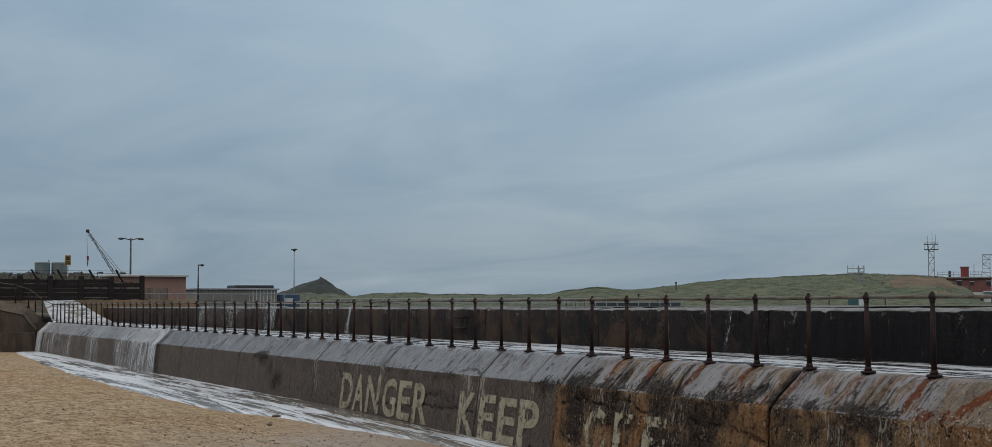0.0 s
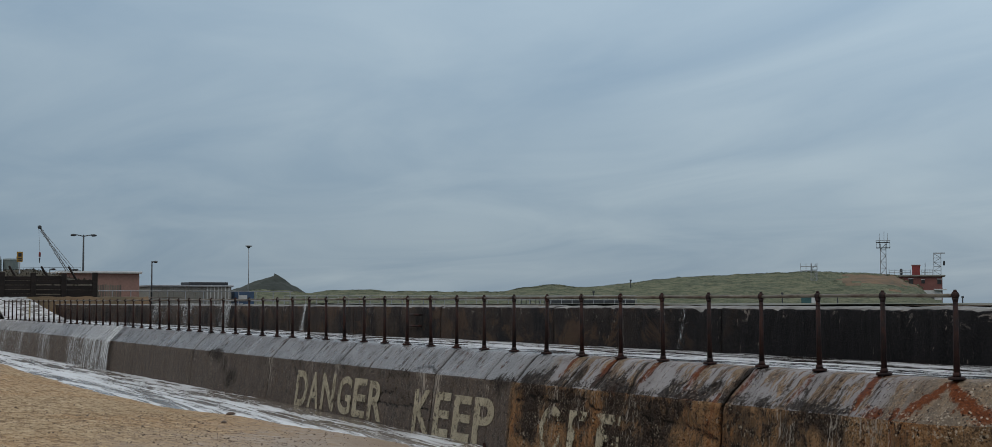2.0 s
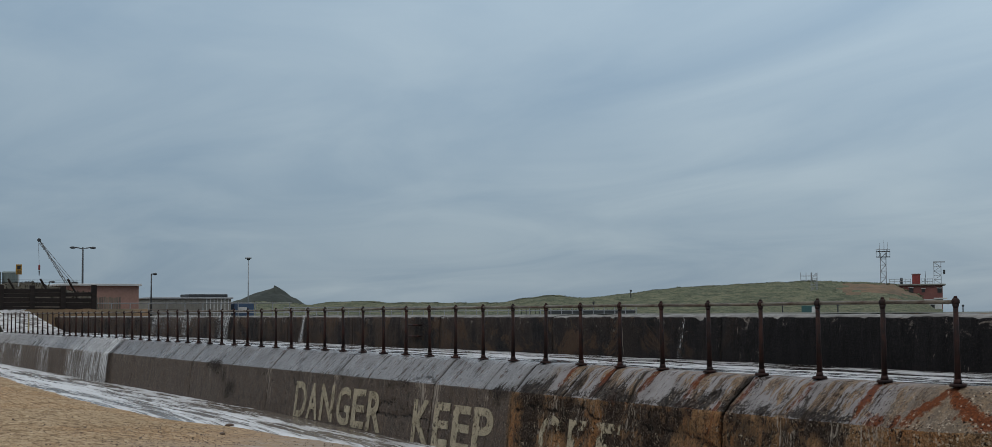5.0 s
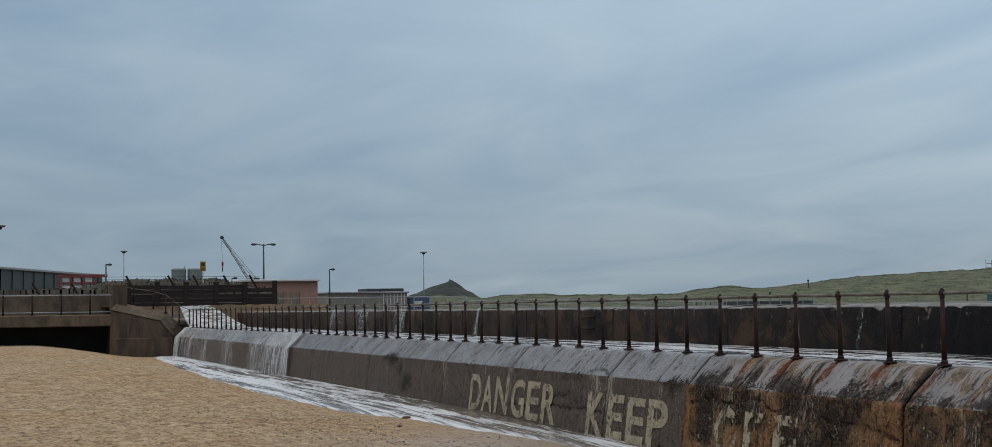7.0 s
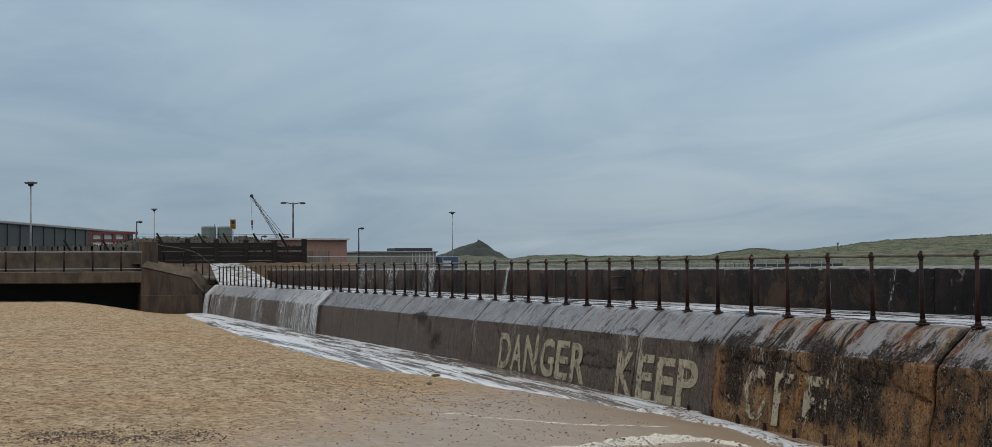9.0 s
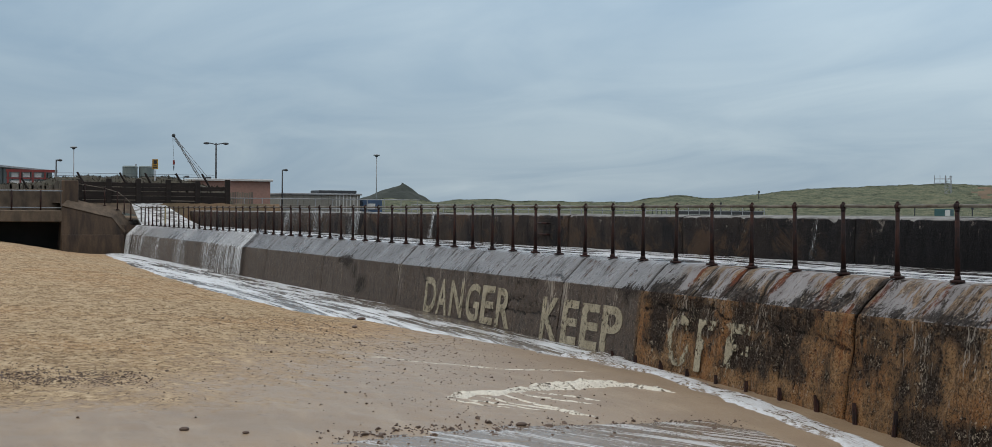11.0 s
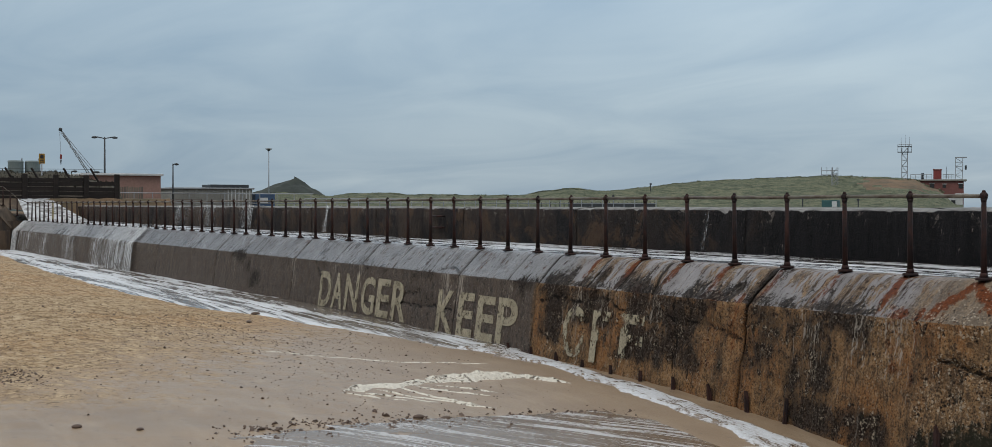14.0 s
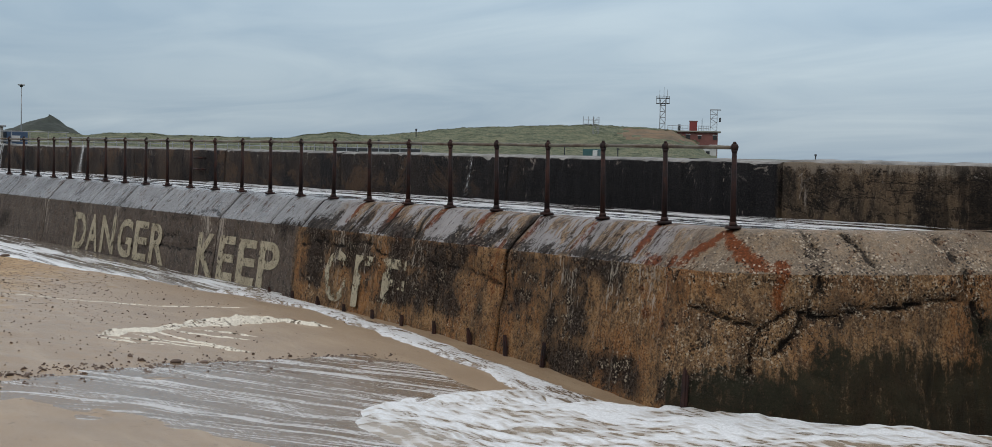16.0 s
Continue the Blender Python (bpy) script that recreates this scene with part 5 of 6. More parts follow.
apron = new("ramp", mesh_of(grid(steps(0, 1, 0.05), steps(0, 1, 0.05), lambda u, v: (-79.5 - 4.4 * u, -0.10 + (3.6 - 1.6 * u) * v, apron_z(u) + 0.03 * hum(u * 4, v * 5))), "ramp", M_APRON, True))
tagged(apron, "sloping concrete apron under a sheet of white water", "ramp", kind="structure")
side_ramp = new("ramp", mesh_of(grid(steps(0.5, 1, 0.05), steps(0, 1, 0.05), lambda u, v: (-79.5 - 4.4 * u, -0.10 - 7.8 * (u - 0.5) * (1 - v), apron_z(u) + 0.02 * hum(u * 4, v * 5))), "ramp", M_SLAB, True))
tagged(side_ramp, "damp brown concrete ramp up to the promenade deck", "ramp", kind="structure")
bank = new("trim", mesh_of(grid(steps(-84.2, -82.5, 0.3), steps(1.6, 9.5, 0.3), lambda x, y: (x, y, 2.3 + 1.3 * smooth01(-82.4, -83.8, x) + 0.08 * hum(x, y, 0, 1.5))), "trim", M_EARTH, True))
tagged(bank, "low brown earth bank under the timber barrier", "bank", kind="structure")
upper = new("pavement", mesh_of(grid(steps(-90.5, -83.8, 0.8), steps(-40, 12, 1.0), lambda x, y: (x if y > -4.3 else min(x, -86.45 + (x + 83.8) * 0.01), y, 3.56 + 0.04 * hum(x, y, 0, 0.7))), "pavement", M_SLAB, True))
tagged(upper, "upper promenade of stained concrete", "promenade", kind="structure")

barrier = thing("timber_barrier", "dark wet timber barrier of heavy posts and horizontal planks", "timber barrier", (-84, 0, 3.5))
rb = random.Random(21)
POST_Y = [-3.3, -1.5, 0.35, 2.25, 4.15, 6.1]
for i, y in enumerate(POST_Y):
    part("post", bmbox(-0.13, 0.17, y - 0.16, y + 0.16, -0.2, 1.60 + rb.uniform(-0.05, 0.08), bevel=0.02), M_TIMBER, barrier)
for i, (a, b) in enumerate(zip(POST_Y, POST_Y[1:])):
    rows = 5 if i < 4 else 4
    for k in range(rows):
        z = 0.12 + 0.28 * k + rb.uniform(-0.02, 0.02)
        ob = part("plank", bmbox(-0.05, 0.05, a + 0.10, b - 0.10, -0.132, 0.122, bevel=0.012), M_TIMBER, barrier)
        ob.matrix_basis = pose(0.03, 0, z + 0.02, rb.uniform(-0.7, 0.7), 0, 0)

def scrub_bank():
    def at(u, v):
        y = -9 + 17 * u
        top = 4.85 + 0.62 * smooth01(-6.5, -2.5, y) * smooth01(7.5, 4.0, y) + 0.16 * hum(y, 0, 0, 0.9) + 0.10 * hum(y, 3, 0, 2.8)
        x = -91.2 - 7 * v
        return (x, y, 3.2 + (top - 3.2) * math.sin(math.pi * (0.06 + 0.88 * v)) + 0.10 * hum(x, y, 0, 2.2))
    bm = grid(steps(0, 1, 0.012), steps(0, 1, 0.06), at)
    r = random.Random(77)
    for _ in range(900):
        p = Vector(at(r.random(), r.uniform(0.15, 0.7)))
        w, h = r.uniform(0.03, 0.08), r.uniform(0.05, 0.18)
        lean = Vector((r.uniform(-0.1, 0.1), r.uniform(-0.12, 0.12), h))
        bm.faces.new([bm.verts.new(p + Vector((0, -w, -0.05))), bm.verts.new(p + Vector((0, w, -0.05))), bm.verts.new(p + lean)])
    return bm


M_SCRUB = plain("dry_scrub", (0.060, 0.052, 0.036), (0.028, 0.027, 0.020), 1.4, 9, 0.95, 0.6, 0.05)
tagged(new("scrub", mesh_of(scrub_bank(), "scrub", M_SCRUB)), "low bank of dark dry scrub behind the timber barrier", "scrub", kind="stuff")

palings = thing("paling_fence", "uneven grey weathered paling fence with leaning struts", "paling fence", (-90.5, 0, 3.5))
for side, (y0, y1, h) in enumerate(((-32.0, -4.2, 1.3), (-4.2, 6.6, 1.55))):
    y = y0
    while y < y1:
        w = rb.uniform(0.10, 0.15)
        hh = h + rb.uniform(-0.05, 0.04) + 0.12 * hum(y, 0, 0, 0.5) - 0.35 * smooth01(1.5, 6.6, y)
        ob = part("paling", bmbox(-0.02, 0.02, 0, w * 1.04, 0, hh), M_PALE, palings)
        ob.matrix_basis = pose(0, y, 0, rb.uniform(-5, 5), 0, 0)
        y += w
for y in (-26, -19.5, -13.0, -8.3, -5.8, -2.2, 0.6, 2.3, 4.4, 6.2):
    h = 1.3 if y < -4.2 else 1.75
    part("strut", bmtube((0.05, y, h - 0.5), (0.05, y - 0.55, h + 0.42), 0.07), M_TIMBER, palings)
for dz in (0.12, 0.3):
    part("wire", bmtube((0.05, -5.8, 1.8 + dz), (0.05, 6.5, 1.8 + dz), 0.012, n=5), M_DARKSTEEL, palings)

ylw = thing("warning_sign", "yellow warning sign with dark marks on a steel pole", "warning sign", (-93.6, 2.93, 2.6))
part("pole", bmtube((0, 0, 0), (0, 0, 3.4), 0.05), M_STEEL, ylw, smooth=True)
board = part("board", bmbox(0.03, 0.07, -0.20, 0.20, 3.44, 4.14, bevel=0.01), M_YELLOW, ylw)
part("symbol", bmbox(0.072, 0.078, -0.11, 0.11, 3.80, 4.06), M_BLACK, board)
for z in (3.52, 3.65):
    part("text_bar", bmbox(0.072, 0.078, -0.14, 0.14, z, z + 0.06), M_BLACK, board)

notice = thing("notice_board", "tall narrow faded yellow notice fixed to the railing", "notice", (-71.0, -0.06, WALK))
part("board", bmbox(-0.16, 0.16, -0.03, 0, 0.18, 1.08, bevel=0.008), M_FADED, notice)
part("text_bar", bmbox(-0.10, 0.10, -0.036, -0.032, 0.8, 0.9), M_DARKSTEEL, notice)

guard = thing("guard_rail", "galvanised tubular guard rail along the landward quay", "guard rail", (-100, 6.5, 2.6))
for i in range(14):
    part("post", bmtube((0, 1.4 * i, 0), (0, 1.4 * i, 1.55), 0.035), M_STEEL, guard)
for z in (0.75, 1.5):
    part("rail", bmtube((0, 0, z), (0, 18.4, z), 0.035), M_STEEL, guard)
slat_fence = thing("paling_fence", "dark grey upright paling fence beside the quay", "paling fence", (-104, 7.0, 2.6))
y = 0.0
while y < 5.3:
    part("paling", bmbox(-0.02, 0.02, y, y + 0.14, 0, 2.0 + rb.uniform(-0.06, 0.06)), M_PALE, slat_fence)
    y += 0.19

# ---- lamps ----


def lamp_post(at, top, arms, label, r=0.09, flat=False):
    t = thing("street_lamp", label, "street lamp", (at[0], at[1], 2.5), "lamps round the harbour")
    h = top - 2.5
    part("pole", bmtube((0, 0, 0), (0, 0, h), r * 1.25, r * 0.7), M_STEEL if flat else M_DARKSTEEL, t, smooth=True)
    if flat:
        bm = bmesh.new()
        bmesh.ops.create_cone(bm, cap_ends=True, segments=14, radius1=0.5, radius2=0.62, depth=0.16, matrix=Matrix.Translation((0, 0, h)))
        bmesh.ops.create_cone(bm, cap_ends=True, segments=14, radius1=0.6, radius2=0.2, depth=0.1, matrix=Matrix.Translation((0, 0, h + 0.13)))
        part("lamp_head", bm, M_STEEL, t)
        part("collar", bmtube((0, 0, h - 0.3), (0, 0, h - 0.08), 0.22, 0.3), M_DARKSTEEL, t)
    for s in arms:
        if not flat:
            a = 0.75 if len(arms) > 1 else 0.15
            part("arm", bmtube((0, 0, h - 0.15), (0, s * a, h), 0.05), M_DARKSTEEL, t)
            bm = bmesh.new()
            bmesh.ops.create_uvsphere(bm, u_segments=10, v_segments=6, radius=1, matrix=Matrix.Translation((0, s * (a + 0.2), h - 0.05)) @ Matrix.Diagonal((0.22, 0.30 if a > 0.5 else 0.22, 0.12, 1)))
            part("lamp_head", bm, M_DARKSTEEL, t, smooth=True)
    return t


lamp_post((-132.1, 14.9), 9.7, (-1, 1), "dark lamp post with two lanterns on short arms", 0.10)
lamp_post((-130.75, 21.15), 7.2, (1,), "short dark lamp post with one lantern", 0.08)
lamp_post((-134.3, 0.13), 7.85, (1,), "short dark lamp post with one lantern", 0.08)
lamp_post((-233.4, 62.5), 12.75, (-1, 1), "tall slender mast light with a flat head", 0.09, True)
lamp_post((-243.5, 13.5), 13.35, (-1, 1), "tall slender mast light with a flat head", 0.09, True)
lamp_post((-134.9, -9.6), 11.45, (-1, 1), "tall mast light with a flat head", 0.09, True)
lamp_post((-140.0, 13.2), 6.6, (1,), "low dark lamp post with a curved arm", 0.06)

# ---- crane ----
crane = thing("crane", "grey lattice-jib harbour crane with a hanging hook", "crane", (-231, 0, 2.5))
foot_p, tip = Vector((0, 32.7, 4.6)), Vector((0, 27.7, 12.6))
for dy, dz in ((-0.28, 0.25), (0.28, -0.1)):
    part("jib_chord", bmtube(foot_p + Vector((0.3 * dy, dy, dz)), tip + Vector((0, dy * 0.4, dz * 0.4)), 0.08, 0.06), M_STEEL, crane)
for k in range(12):
    a, b = foot_p.lerp(tip, k / 12), foot_p.lerp(tip, (k + 1) / 12)
    s = 1 if k % 2 else -1
    part("lattice_bar", bmtube(a + Vector((0, 0.25 * s, 0.1)), b + Vector((0, -0.25 * s, -0.1)), 0.045, n=5), M_STEEL, crane)
part("jib_head", bmbox(-0.25, 0.25, 27.4, 27.95, 12.35, 12.9, bevel=0.15), M_DARKSTEEL, crane)
part("stay", bmtube(tip, (0, 33.2, 6.0), 0.05, n=5), M_STEEL, crane)
part("stay", bmtube(tip + Vector((0, 0, -0.5)), (0, 33.4, 5.2), 0.05, n=5), M_STEEL, crane)
part("hoist_rope", bmtube((0, 27.55, 12.3), (0, 27.75, 8.6), 0.03, n=5), M_STEEL, crane)
hook = part("hook_block", bmbox(-0.15, 0.15, 27.6, 27.9, 7.9, 8.7, bevel=0.08), M_REDPAINT, crane)
part("hook", bmtube((0, 27.75, 7.8), (0, 27.75, 7.0), 0.12, 0.04), M_DARKSTEEL, hook)
part("cab", bmbox(-1.2, 1.2, 31.8, 33.6, 0.0, 4.6, bevel=0.1), M_DARKSTEEL, crane)
part("winch", bmbox(-0.5, 0.5, 32.8, 33.7, 4.6, 6.1, bevel=0.1), M_DARKSTEEL, crane)

# ---- tanks, sheds ----
for y in (8.3, 9.95):
    tank = thing("storage_tank", "grey-green cylindrical storage tank with a flat lid", "storage tank", (-143.3, y, 2.5), "storage tanks")
    part("shell", bmtube((0, 0, 0), (0, 0, 5.0), 0.76, n=24), M_TANK, tank, smooth=False)
    part("lid", bmtube((0, 0, 5.0), (0, 0, 5.14), 0.80, 0.7, n=24), M_TANK, tank)
    part("vent_pipe", bmtube((0.3, 0.55, 5.0), (0.3, 0.55, 5.35), 0.07), M_STEEL, tank)

shed = thing("brick_shed", "low pinkish brick shed with a pale flat roof edge", "shed", (-122, 0, 2.4))
part("wall", bmbox(-14, 0, 11.2, 17.9, 0, 3.42), M_BRICK, shed)
part("roof", bmbox(-14.3, 0.3, 10.9, 18.1, 3.42, 3.62, bevel=0.03), M_WHITE, shed)
part("door", bmbox(0, 0.06, 12.4, 13.6, 0, 2.3), M_DARKSTEEL, shed)
store = thing("store_building", "long low grey store with ribbed cladding", "store building", (-139, 0, 2.4))
part("wall", bmbox(-9, 0, 23.0, 31.5, 0, 2.45), M_GREY, store)
part("roof", bmbox(-9.2, 0.2, 22.8, 31.7, 2.45, 2.62, bevel=0.03), M_STEEL, store)
for i in range(22):
    part("rib", bmbox(0, 0.08, 23.1 + i * 0.385, 23.18 + i * 0.385, 0.1, 2.45), M_GREY if i < 15 else M_WHITE, store)
part("tank_frame", bmbox(-4, -0.5, 27.2, 31.3, 2.62, 2.95, bevel=0.05), M_DARKSTEEL, store)
cabin = thing("site_cabin", "small blue site cabin with a white window", "cabin", (-140, 33.2, 2.4))
part("body", bmbox(-2, 0, -1.1, 1.1, 0, 2.0, bevel=0.05), M_BLUE, cabin)
part("window", bmbox(0, 0.04, -0.6, 0.3, 1.0, 1.6), M_WHITE, cabin)

ware = thing("warehouse", "long dark green-grey clad warehouse with a pale roof edge", "warehouse", (-160, -12, 2.4))
ware.rotation_euler = (0, 0, math.atan2(18.8, -49.0))
part("wall", bmbox(-60, 52.5, 0, 25, 0, 6.0), M_SHED, ware)
part("roof", bmbox(-60.3, 52.8, -0.3, 25.3, 6.0, 6.3, bevel=0.05), M_STEEL, ware)
for i in range(28):
    part("cladding_rib", bmbox(-58 + i * 4, -57.8 + i * 4, -0.12, 0, 0.1, 6.0), M_SHED, ware)
boat = thing("red_gantry", "red and white steel gantry beside the warehouse", "gantry", (-172, 0, 2.5))
part("beam", bmbox(-0.3, 0.3, -1.9, 3.9, 5.0, 5.3), M_REDPAINT, boat)
part("beam", bmbox(-0.3, 0.3, -1.9, 3.6, 4.2, 4.35), M_REDPAINT, boat)
part("panel", bmbox(-0.3, 0.2, -1.4, 3.4, 3.2, 4.0, bevel=0.1), M_WHITE, boat)
for y in (-1.8, -0.4, 1.0, 2.4, 3.6):
    part("post", bmbox(-0.2, 0.32, y, y + 0.2, 0, 5.3), M_REDPAINT if y < 3 else M_WHITE, boat)
for y in (-0.9, 0.4, 1.7):
    part("window", bmbox(-0.1, 0.1, y - 0.4, y + 0.4, 4.4, 4.95), M_WHITE, boat)

# ---- mound, dunes ----


def mound_mesh():
    bm = bmesh.new()
    rings, seg = 18, 56
    rows = []
    for i in range(rings + 1):
        t = i / rings
        row = []
        for j in range(seg):
            a = 2 * math.pi * j / seg
            left = 0.5 - 0.5 * math.sin(a)
            r = t * (15 + 9 * left + 2.0 * hum(math.cos(a), math.sin(a), 0, 1.1))
            h = 9.3 * ((1 - t) * (1 - left) + (1 - t ** 1.35) ** 1.1 * 0.9 * left) + 0.5 * smooth01(5.0, 1.0, r)
            x, y = r * math.cos(a), r * math.sin(a)
            row.append(bm.verts.new((x, y, h + 0.5 * hum(x, y, 0, 0.35))))
        rows.append(row)
    for a, b in zip(rows, rows[1:]):
        for j in range(seg):
            k = (j + 1) % seg
            bm.faces.new((a[j], b[j], b[k], a[k]))
    return bm


tagged(new("spoil_mound", mesh_of(mound_mesh(), "spoil_mound", M_COAL, True)), "dark conical spoil mound with grass at its foot", "mound").matrix_basis = pose(-460, 141.2, 3.0)

RIDGE = [(-78, 4.2), (-74.5, 4.3), (-73.2, 4.7), (-72.2, 5.6), (-71.5, 5.5), (-70.6, 4.9), (-69.6, 5.4), (-68.8, 5.4), (-67.3, 5.2), (-65.8, 5.1), (-63.5, 5.1), (-62.3, 6.1), (-61.5, 6.55), (-60.6, 6.1), (-60.2, 6.0),
         (-58.7, 6.6), (-57.4, 7.4), (-56.3, 7.95), (-54, 8.35), (-51.7, 8.6), (-50.2, 8.45), (-49.0, 8.2), (-48.2, 6.5), (-47.4, 3.6)]
ridge = curve(RIDGE)


def dune_at(a, r):
    """A point of the dunes at the bearing a (degrees) and range r from the beach."""
    h = ridge(a) - 2.9
    rise = smooth01(228 - 4 * hum(a, 0, 0, 0.4), 281, r) * (1 - 0.35 * smooth01(283, 360, r))
    x, y = 15.1 + r * math.sin(radians(a)), -14.3 + r * math.cos(radians(a))
    lump = 0.35 * hum(x, y, 0, 0.09) + 0.22 * hum(x, y, 4, 0.28) + 0.16 * hum(x, y, 7, 0.8)
    return (x, y, 2.9 + h * rise + lump * rise * min(1, h / 2))


bm = grid(steps(-80, -47.2, 0.11), steps(215, 360, 2.6), dune_at)
for f in bm.faces:
    c = f.calc_center_median()
    a = math.degrees(math.atan2(c.x - 15.1, c.y + 14.3))
    f.material_index = 1 if a > -50.9 + 1.4 * hum(c.x, c.y, c.z, 0.12) and 5.9 + 1.5 * hum(c.x, c.y, 0, 0.2) < c.z < 8.1 else 0
me = mesh_of(bm, "dunes", M_GRASS, True)
me.materials.append(M_EARTH)
tagged(new("dunes", me), "long grass-covered sand dunes with a bare sandy cut", "dunes", kind="structure")


def tufts():
    """Marram grass along the crests."""
    r = random.Random(31)
    bm = bmesh.new()
    for _ in range(1800):
        a = r.uniform(-73, -47.9)
        x, y, z = dune_at(a, r.uniform(274, 288))
        h = r.uniform(0.03, 0.12) * (0.5 + 0.5 * smooth01(-72, -60, a))
        for _ in range(3):
            w, dx, dy = r.uniform(0.08, 0.3), r.uniform(-0.4, 0.4), r.uniform(-0.4, 0.4)
            b = [bm.verts.new((x + dx - w * 0.7, y + dy - w * 0.7, z - 0.1)), bm.verts.new((x + dx + w * 0.7, y + dy + w * 0.7, z - 0.1)), bm.verts.new((x + dx * 1.5 + r.uniform(-0.2, 0.2), y + dy * 1.5, z + h))]
            bm.faces.new(b)
    return bm


tagged(new("marram_grass", mesh_of(tufts(), "marram_grass", M_GRASS)), "tufts of green marram grass on the dunes", "grass", kind="stuff")

# far quay under the dunes
quay = new("ground", mesh_of(grid(steps(-260, -60, 8), steps(60, 330, 8), lambda x, y: (x, y, 3.05 + 0.15 * hum(x, y, 0, 0.05))), "quay", M_QUAY, True))
tagged(quay, "flat grey harbour bank under the dunes", "harbour bank", kind="structure")


def far_place(a, r, z=3.0):
    return (15.1 + r * math.sin(radians(a)), -14.3 + r * math.cos(radians(a)), z)


box_t = thing("container", "small teal shipping container with a pale door", "container", far_place(-52.1, 225))
box_t.rotation_euler = (0, 0, radians(40))
part("body", bmbox(-0.2, 2.0, -1.2, 1.2, 0, 1.15, bevel=0.03), M_TEAL, box_t)
part("door", bmbox(1.3, 2.0, -1.26, -1.2, 0.1, 1.0), M_WHITE, box_t)
for a, h, r in ((-58.5, 4.2, 265), (-59.9, 2.0, 240), (-52.9, 1.7, 228), (-50.9, 1.4, 228), (-46.5, 1.2, 240), (-43.6, 1.1, 240)):
    st = thing("marker_post", "thin dark marker post on the harbour bank", "post", far_place(a, r), "marker posts")
    part("pole", bmtube((0, 0, -0.3), (0, 0, h), 0.09), M_DARKSTEEL, st)
    part("cap", bmbox(-0.13, 0.13, -0.13, 0.13, h - 0.3, h), M_DARKSTEEL, st)
bank_rail = thing("guard_rail", "pale tubular fence along the far harbour bank", "guard rail", (0, 0, 3.0))
last_p = None
for i in range(34):
    p = Vector(far_place(-71.5 + 0.4 * i, 190, 0.0))
    part("post", bmtube(p, p + Vector((0, 0, 1.1)), 0.05), M_STEEL, bank_rail)
    if last_p is not None:
        for z in (0.55, 1.05):
            part("rail", bmtube(last_p + Vector((0, 0, z)), p + Vector((0, 0, z)), 0.05, n=6), M_STEEL, bank_rail)
    last_p = p

# ---- control building on the far bank ----
ctl = thing("control_building", "red brick harbour control building, colour paled for haze, with a flat roof", "building", (-228.0, 193.7, 2.8))
ctl.rotation_euler = (0, 0, math.atan2(9.7, 8.6))
wall = part("wall", bmbox(0, 12.6, 0, 9, 0, 5.7), M_RED, ctl)
part("roof", bmbox(-0.3, 13.2, -0.5, 9.3, 5.7, 6.0, bevel=0.03), M_GREY, ctl)
part("lower_wall", bmbox(6.9, 12.4, -0.25, 0, 0, 2.9), M_WHITE, ctl)
part("balcony", bmbox(10.9, 13.4, -0.9, 0, 2.9, 3.15, bevel=0.02), M_WHITE, ctl)
chim = part("chimney", bmbox(6.7, 8.3, 1, 2.6, 5.7, 8.0, bevel=0.05), M_REDPAINT, ctl)
part("cap", bmbox(6.6, 8.4, 0.9, 2.7, 7.9, 8.1), M_RED, chim)
for x, z, w, h in ((6.0, 4.1, 0.9, 1.1), (8.5, 4.3, 0.7, 0.7), (11.6, 4.2, 0.8, 0.9), (3.6, 0.3, 1.2, 2.0), (0.4, 0.2, 1.0, 1.8), (8.0, 1.0, 0.8, 0.8), (10.2, 1.0, 0.8, 0.8)):
    win = part("window", bmbox(x, x + w, -0.33 if z < 2.9 and x > 6 else -0.08, -0.26 if z < 2.9 and x > 6 else 0, z, z + h), M_BLACK, ctl)
    part("frame", bmbox(x - 0.08, x + w + 0.08, -0.34 if z < 2.9 and x > 6 else -0.09, -0.30 if z < 2.9 and x > 6 else -0.03, z + h, z + h + 0.12), M_WHITE, win)
for x0, x1 in ((2.2, 6.4), (8.6, 10.7)):
    for z in (6.5, 7.0):
        part("roof_rail", bmtube((x0, 0, z), (x1, 0, z), 0.05, n=6), M_STEEL, ctl)
    for i in range(5):
        x = x0 + (x1 - x0) * i / 4
        part("rail_post", bmtube((x, 0, 5.9), (x, 0, 7.1), 0.05, n=6), M_STEEL, ctl)
part("vent", bmtube((4.6, 2, 6), (4.6, 2, 7.3), 0.25), M_DARKSTEEL, ctl)
part("antenna", bmtube((9.3, 1, 6), (9.3, 1, 8.6), 0.05, n=6), M_DARKSTEEL, ctl)


def lattice(parent, x0, x1, y0, y1, z0, z1, levels, material, r=0.06):
    for x in (x0, x1):
        for y in (y0, y1):
            part("leg", bmtube((x, y, z0), (x, y, z1), r, n=6), material, parent)
    d = (z1 - z0) / levels
    for k in range(levels):
        a, b = (x0, x1) if k % 2 else (x1, x0)
        for y in (y0, y1):
            part("brace", bmtube((a, y, z0 + k * d), (b, y, z0 + (k + 1) * d), r * 0.7, n=5), material, parent)
            part("brace", bmtube((x0, y, z0 + k * d), (x1, y, z0 + k * d), r * 0.7, n=5), material, parent)


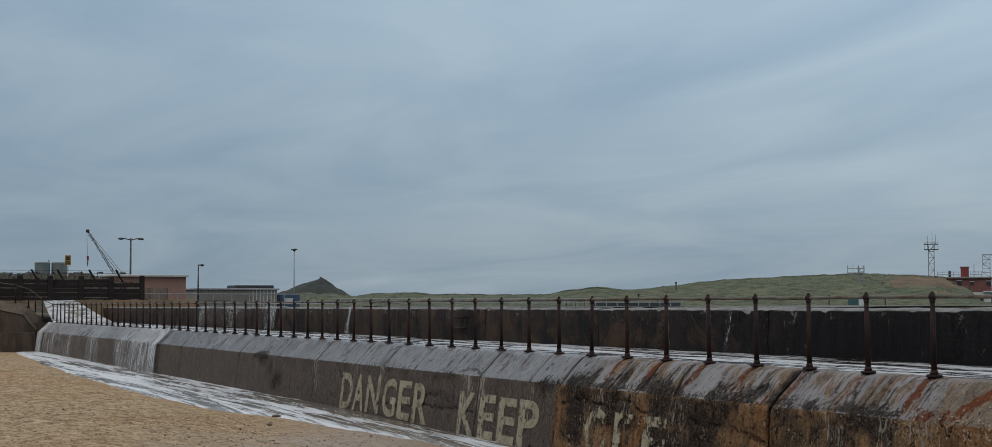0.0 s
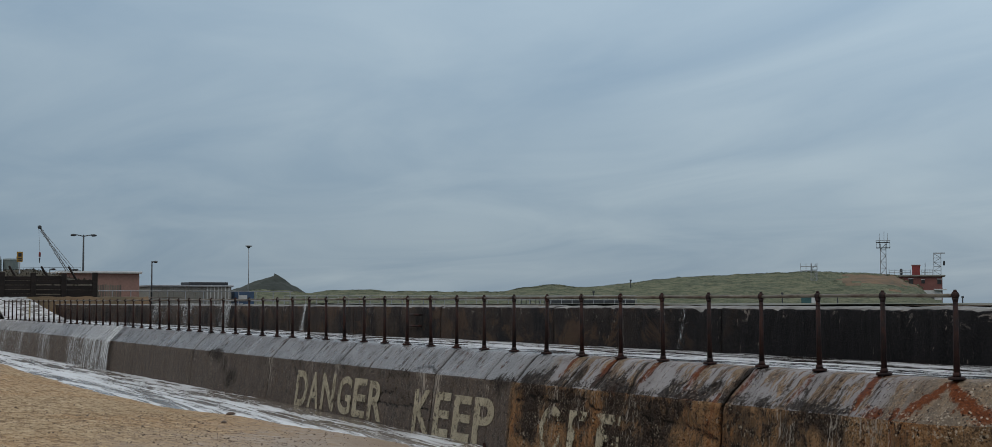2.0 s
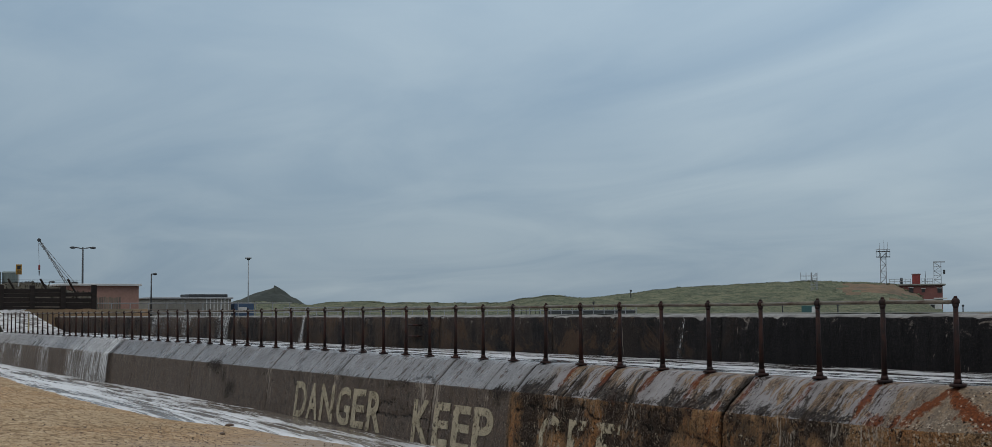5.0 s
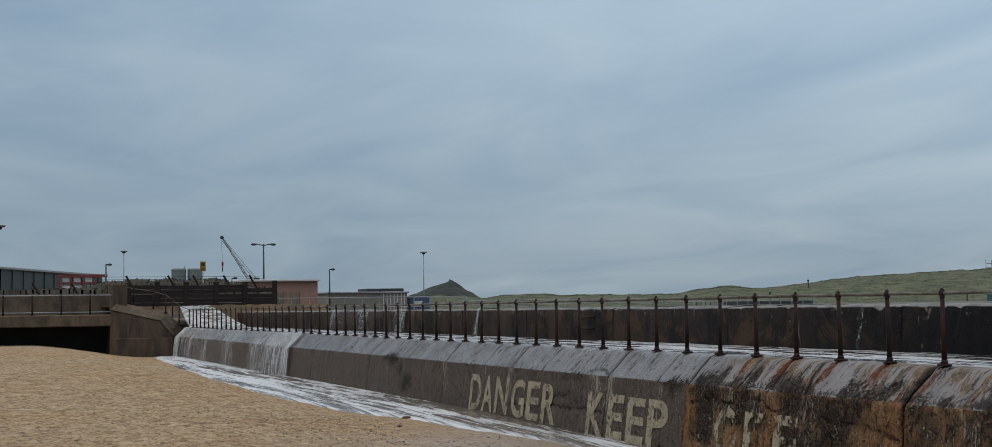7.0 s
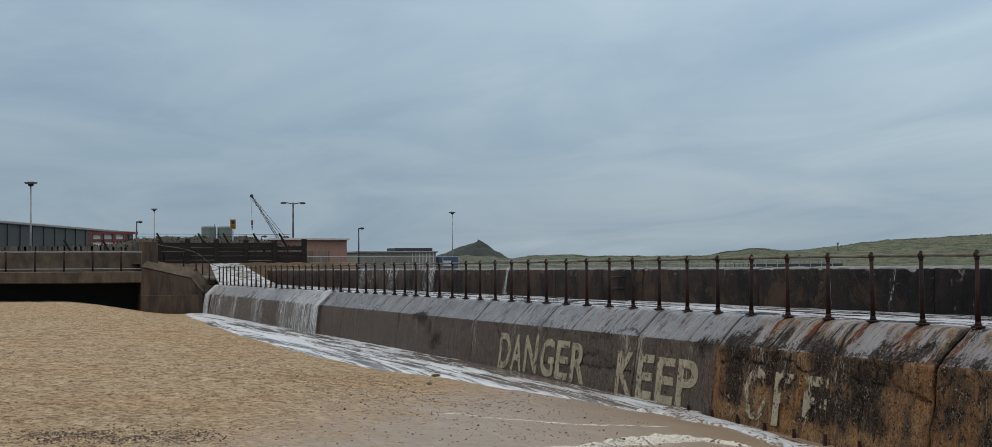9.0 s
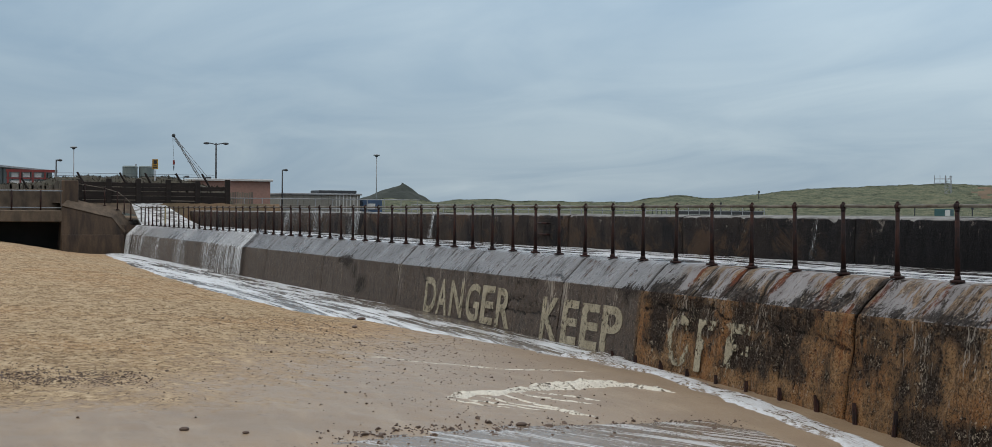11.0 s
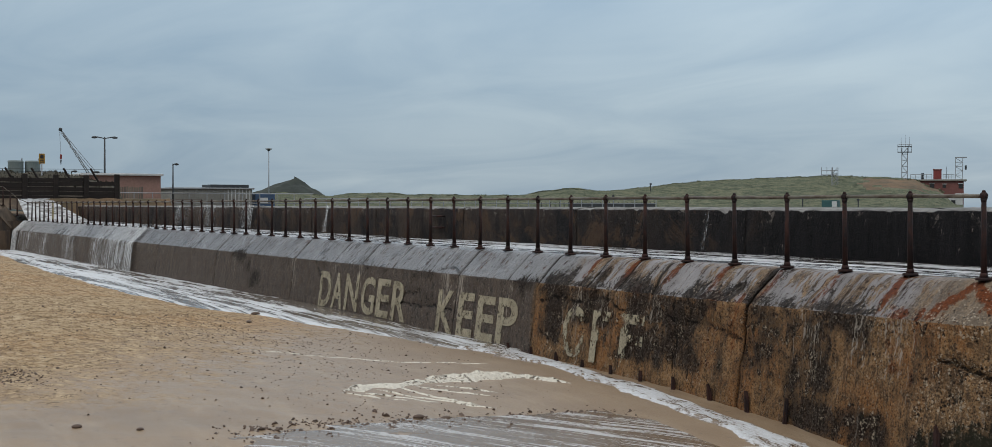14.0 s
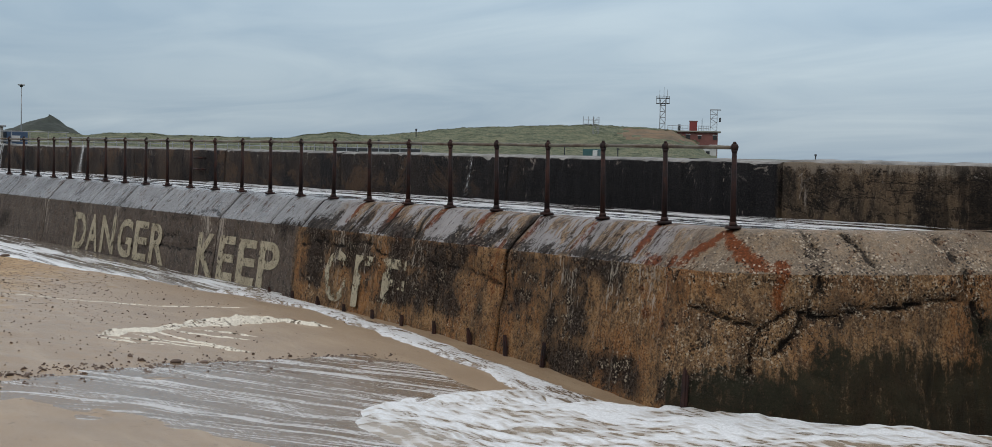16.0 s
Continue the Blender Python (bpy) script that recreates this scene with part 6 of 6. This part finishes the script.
mast = thing("radio_mast", "grey steel lattice radio mast with platforms and whip aerials", "radio mast", (-227.4, 194.6, 2.8))
mast.rotation_euler = (0, 0, math.atan2(9.7, 8.6))
lattice(mast, -0.55, 0.55, -0.5, 0.5, 0, 12.4, 10, M_STEEL, 0.085)
for z in (11.5, 12.6):
    part("platform", bmbox(-1.4, 1.4, -0.8, 0.8, z, z + 0.14), M_DARKSTEEL, mast)
for x in (-1.35, -0.7, 0.7, 1.35):
    part("rail_post", bmtube((x, 0, 11.5), (x, 0, 13.1), 0.05, n=6), M_STEEL, mast)
part("roof_rail", bmtube((-1.4, 0, 13.1), (1.4, 0, 13.1), 0.05, n=6), M_STEEL, mast)
for x, h in ((-0.7, 14.5), (0.2, 15.0), (0.9, 14.6)):
    part("aerial", bmtube((x, 0, 12.6), (x, 0, h), 0.06, 0.03, n=6), M_STEEL, mast)
gantry = thing("radar_frame", "grey steel lattice frame on the roof", "steel frame", (-228.0, 193.7, 8.75))
gantry.rotation_euler = (0, 0, math.atan2(9.7, 8.6))
lattice(gantry, 11.0, 12.4, 1, 2, 0.05, 4.4, 5, M_STEEL, 0.06)
part("arm", bmbox(10.9, 13.2, 1.2, 1.8, 4.4, 4.6), M_STEEL, gantry)
part("lamp_box", bmbox(12.8, 13.2, 1.3, 1.7, 2.0, 2.9, bevel=0.05), M_DARKSTEEL, gantry)
sig = thing("signal_frame", "slender dark lattice frame with cross bars on the dune", "signal frame", far_place(-51.75, 262, 4.0))
sig.rotation_euler = (0, 0, radians(40))
lattice(sig, -0.4, 0.5, -0.4, 0.4, 0.0, 5.8, 6, M_STEEL, 0.04)
for z in (4.6, 5.3):
    part("cross_bar", bmtube((-2.2, 0, z), (0.6, 0, z), 0.06, n=6), M_STEEL, sig)
for x in (-2.2, -1.3, -0.4):
    part("prong", bmtube((x, 0, 4.4), (x, 0, 5.9), 0.05, n=6), M_STEEL, sig)

panel_fence = thing("panel_fence", "low dark grey panel fence on the far harbour bank", "fence", (0, 0, 3.0))
last_p = None
for i in range(26):
    p = Vector(far_place(-62.6 + 0.17 * i, 200, 0.0))
    part("post", bmtube(p, p + Vector((0, 0, 0.75)), 0.05, n=6), M_DARKSTEEL, panel_fence)
    if last_p is not None and i > 6:
        d = (p - last_p)
        bm = bmbox(-0.02, d.length + 0.02, -0.03, 0.03, -0.25, 0.62)
        bm.transform(Matrix.Translation(last_p) @ Matrix.Rotation(math.atan2(d.y, d.x), 4, "Z"))
        part("panel", bm, M_DARKSTEEL, panel_fence)
    last_p = p
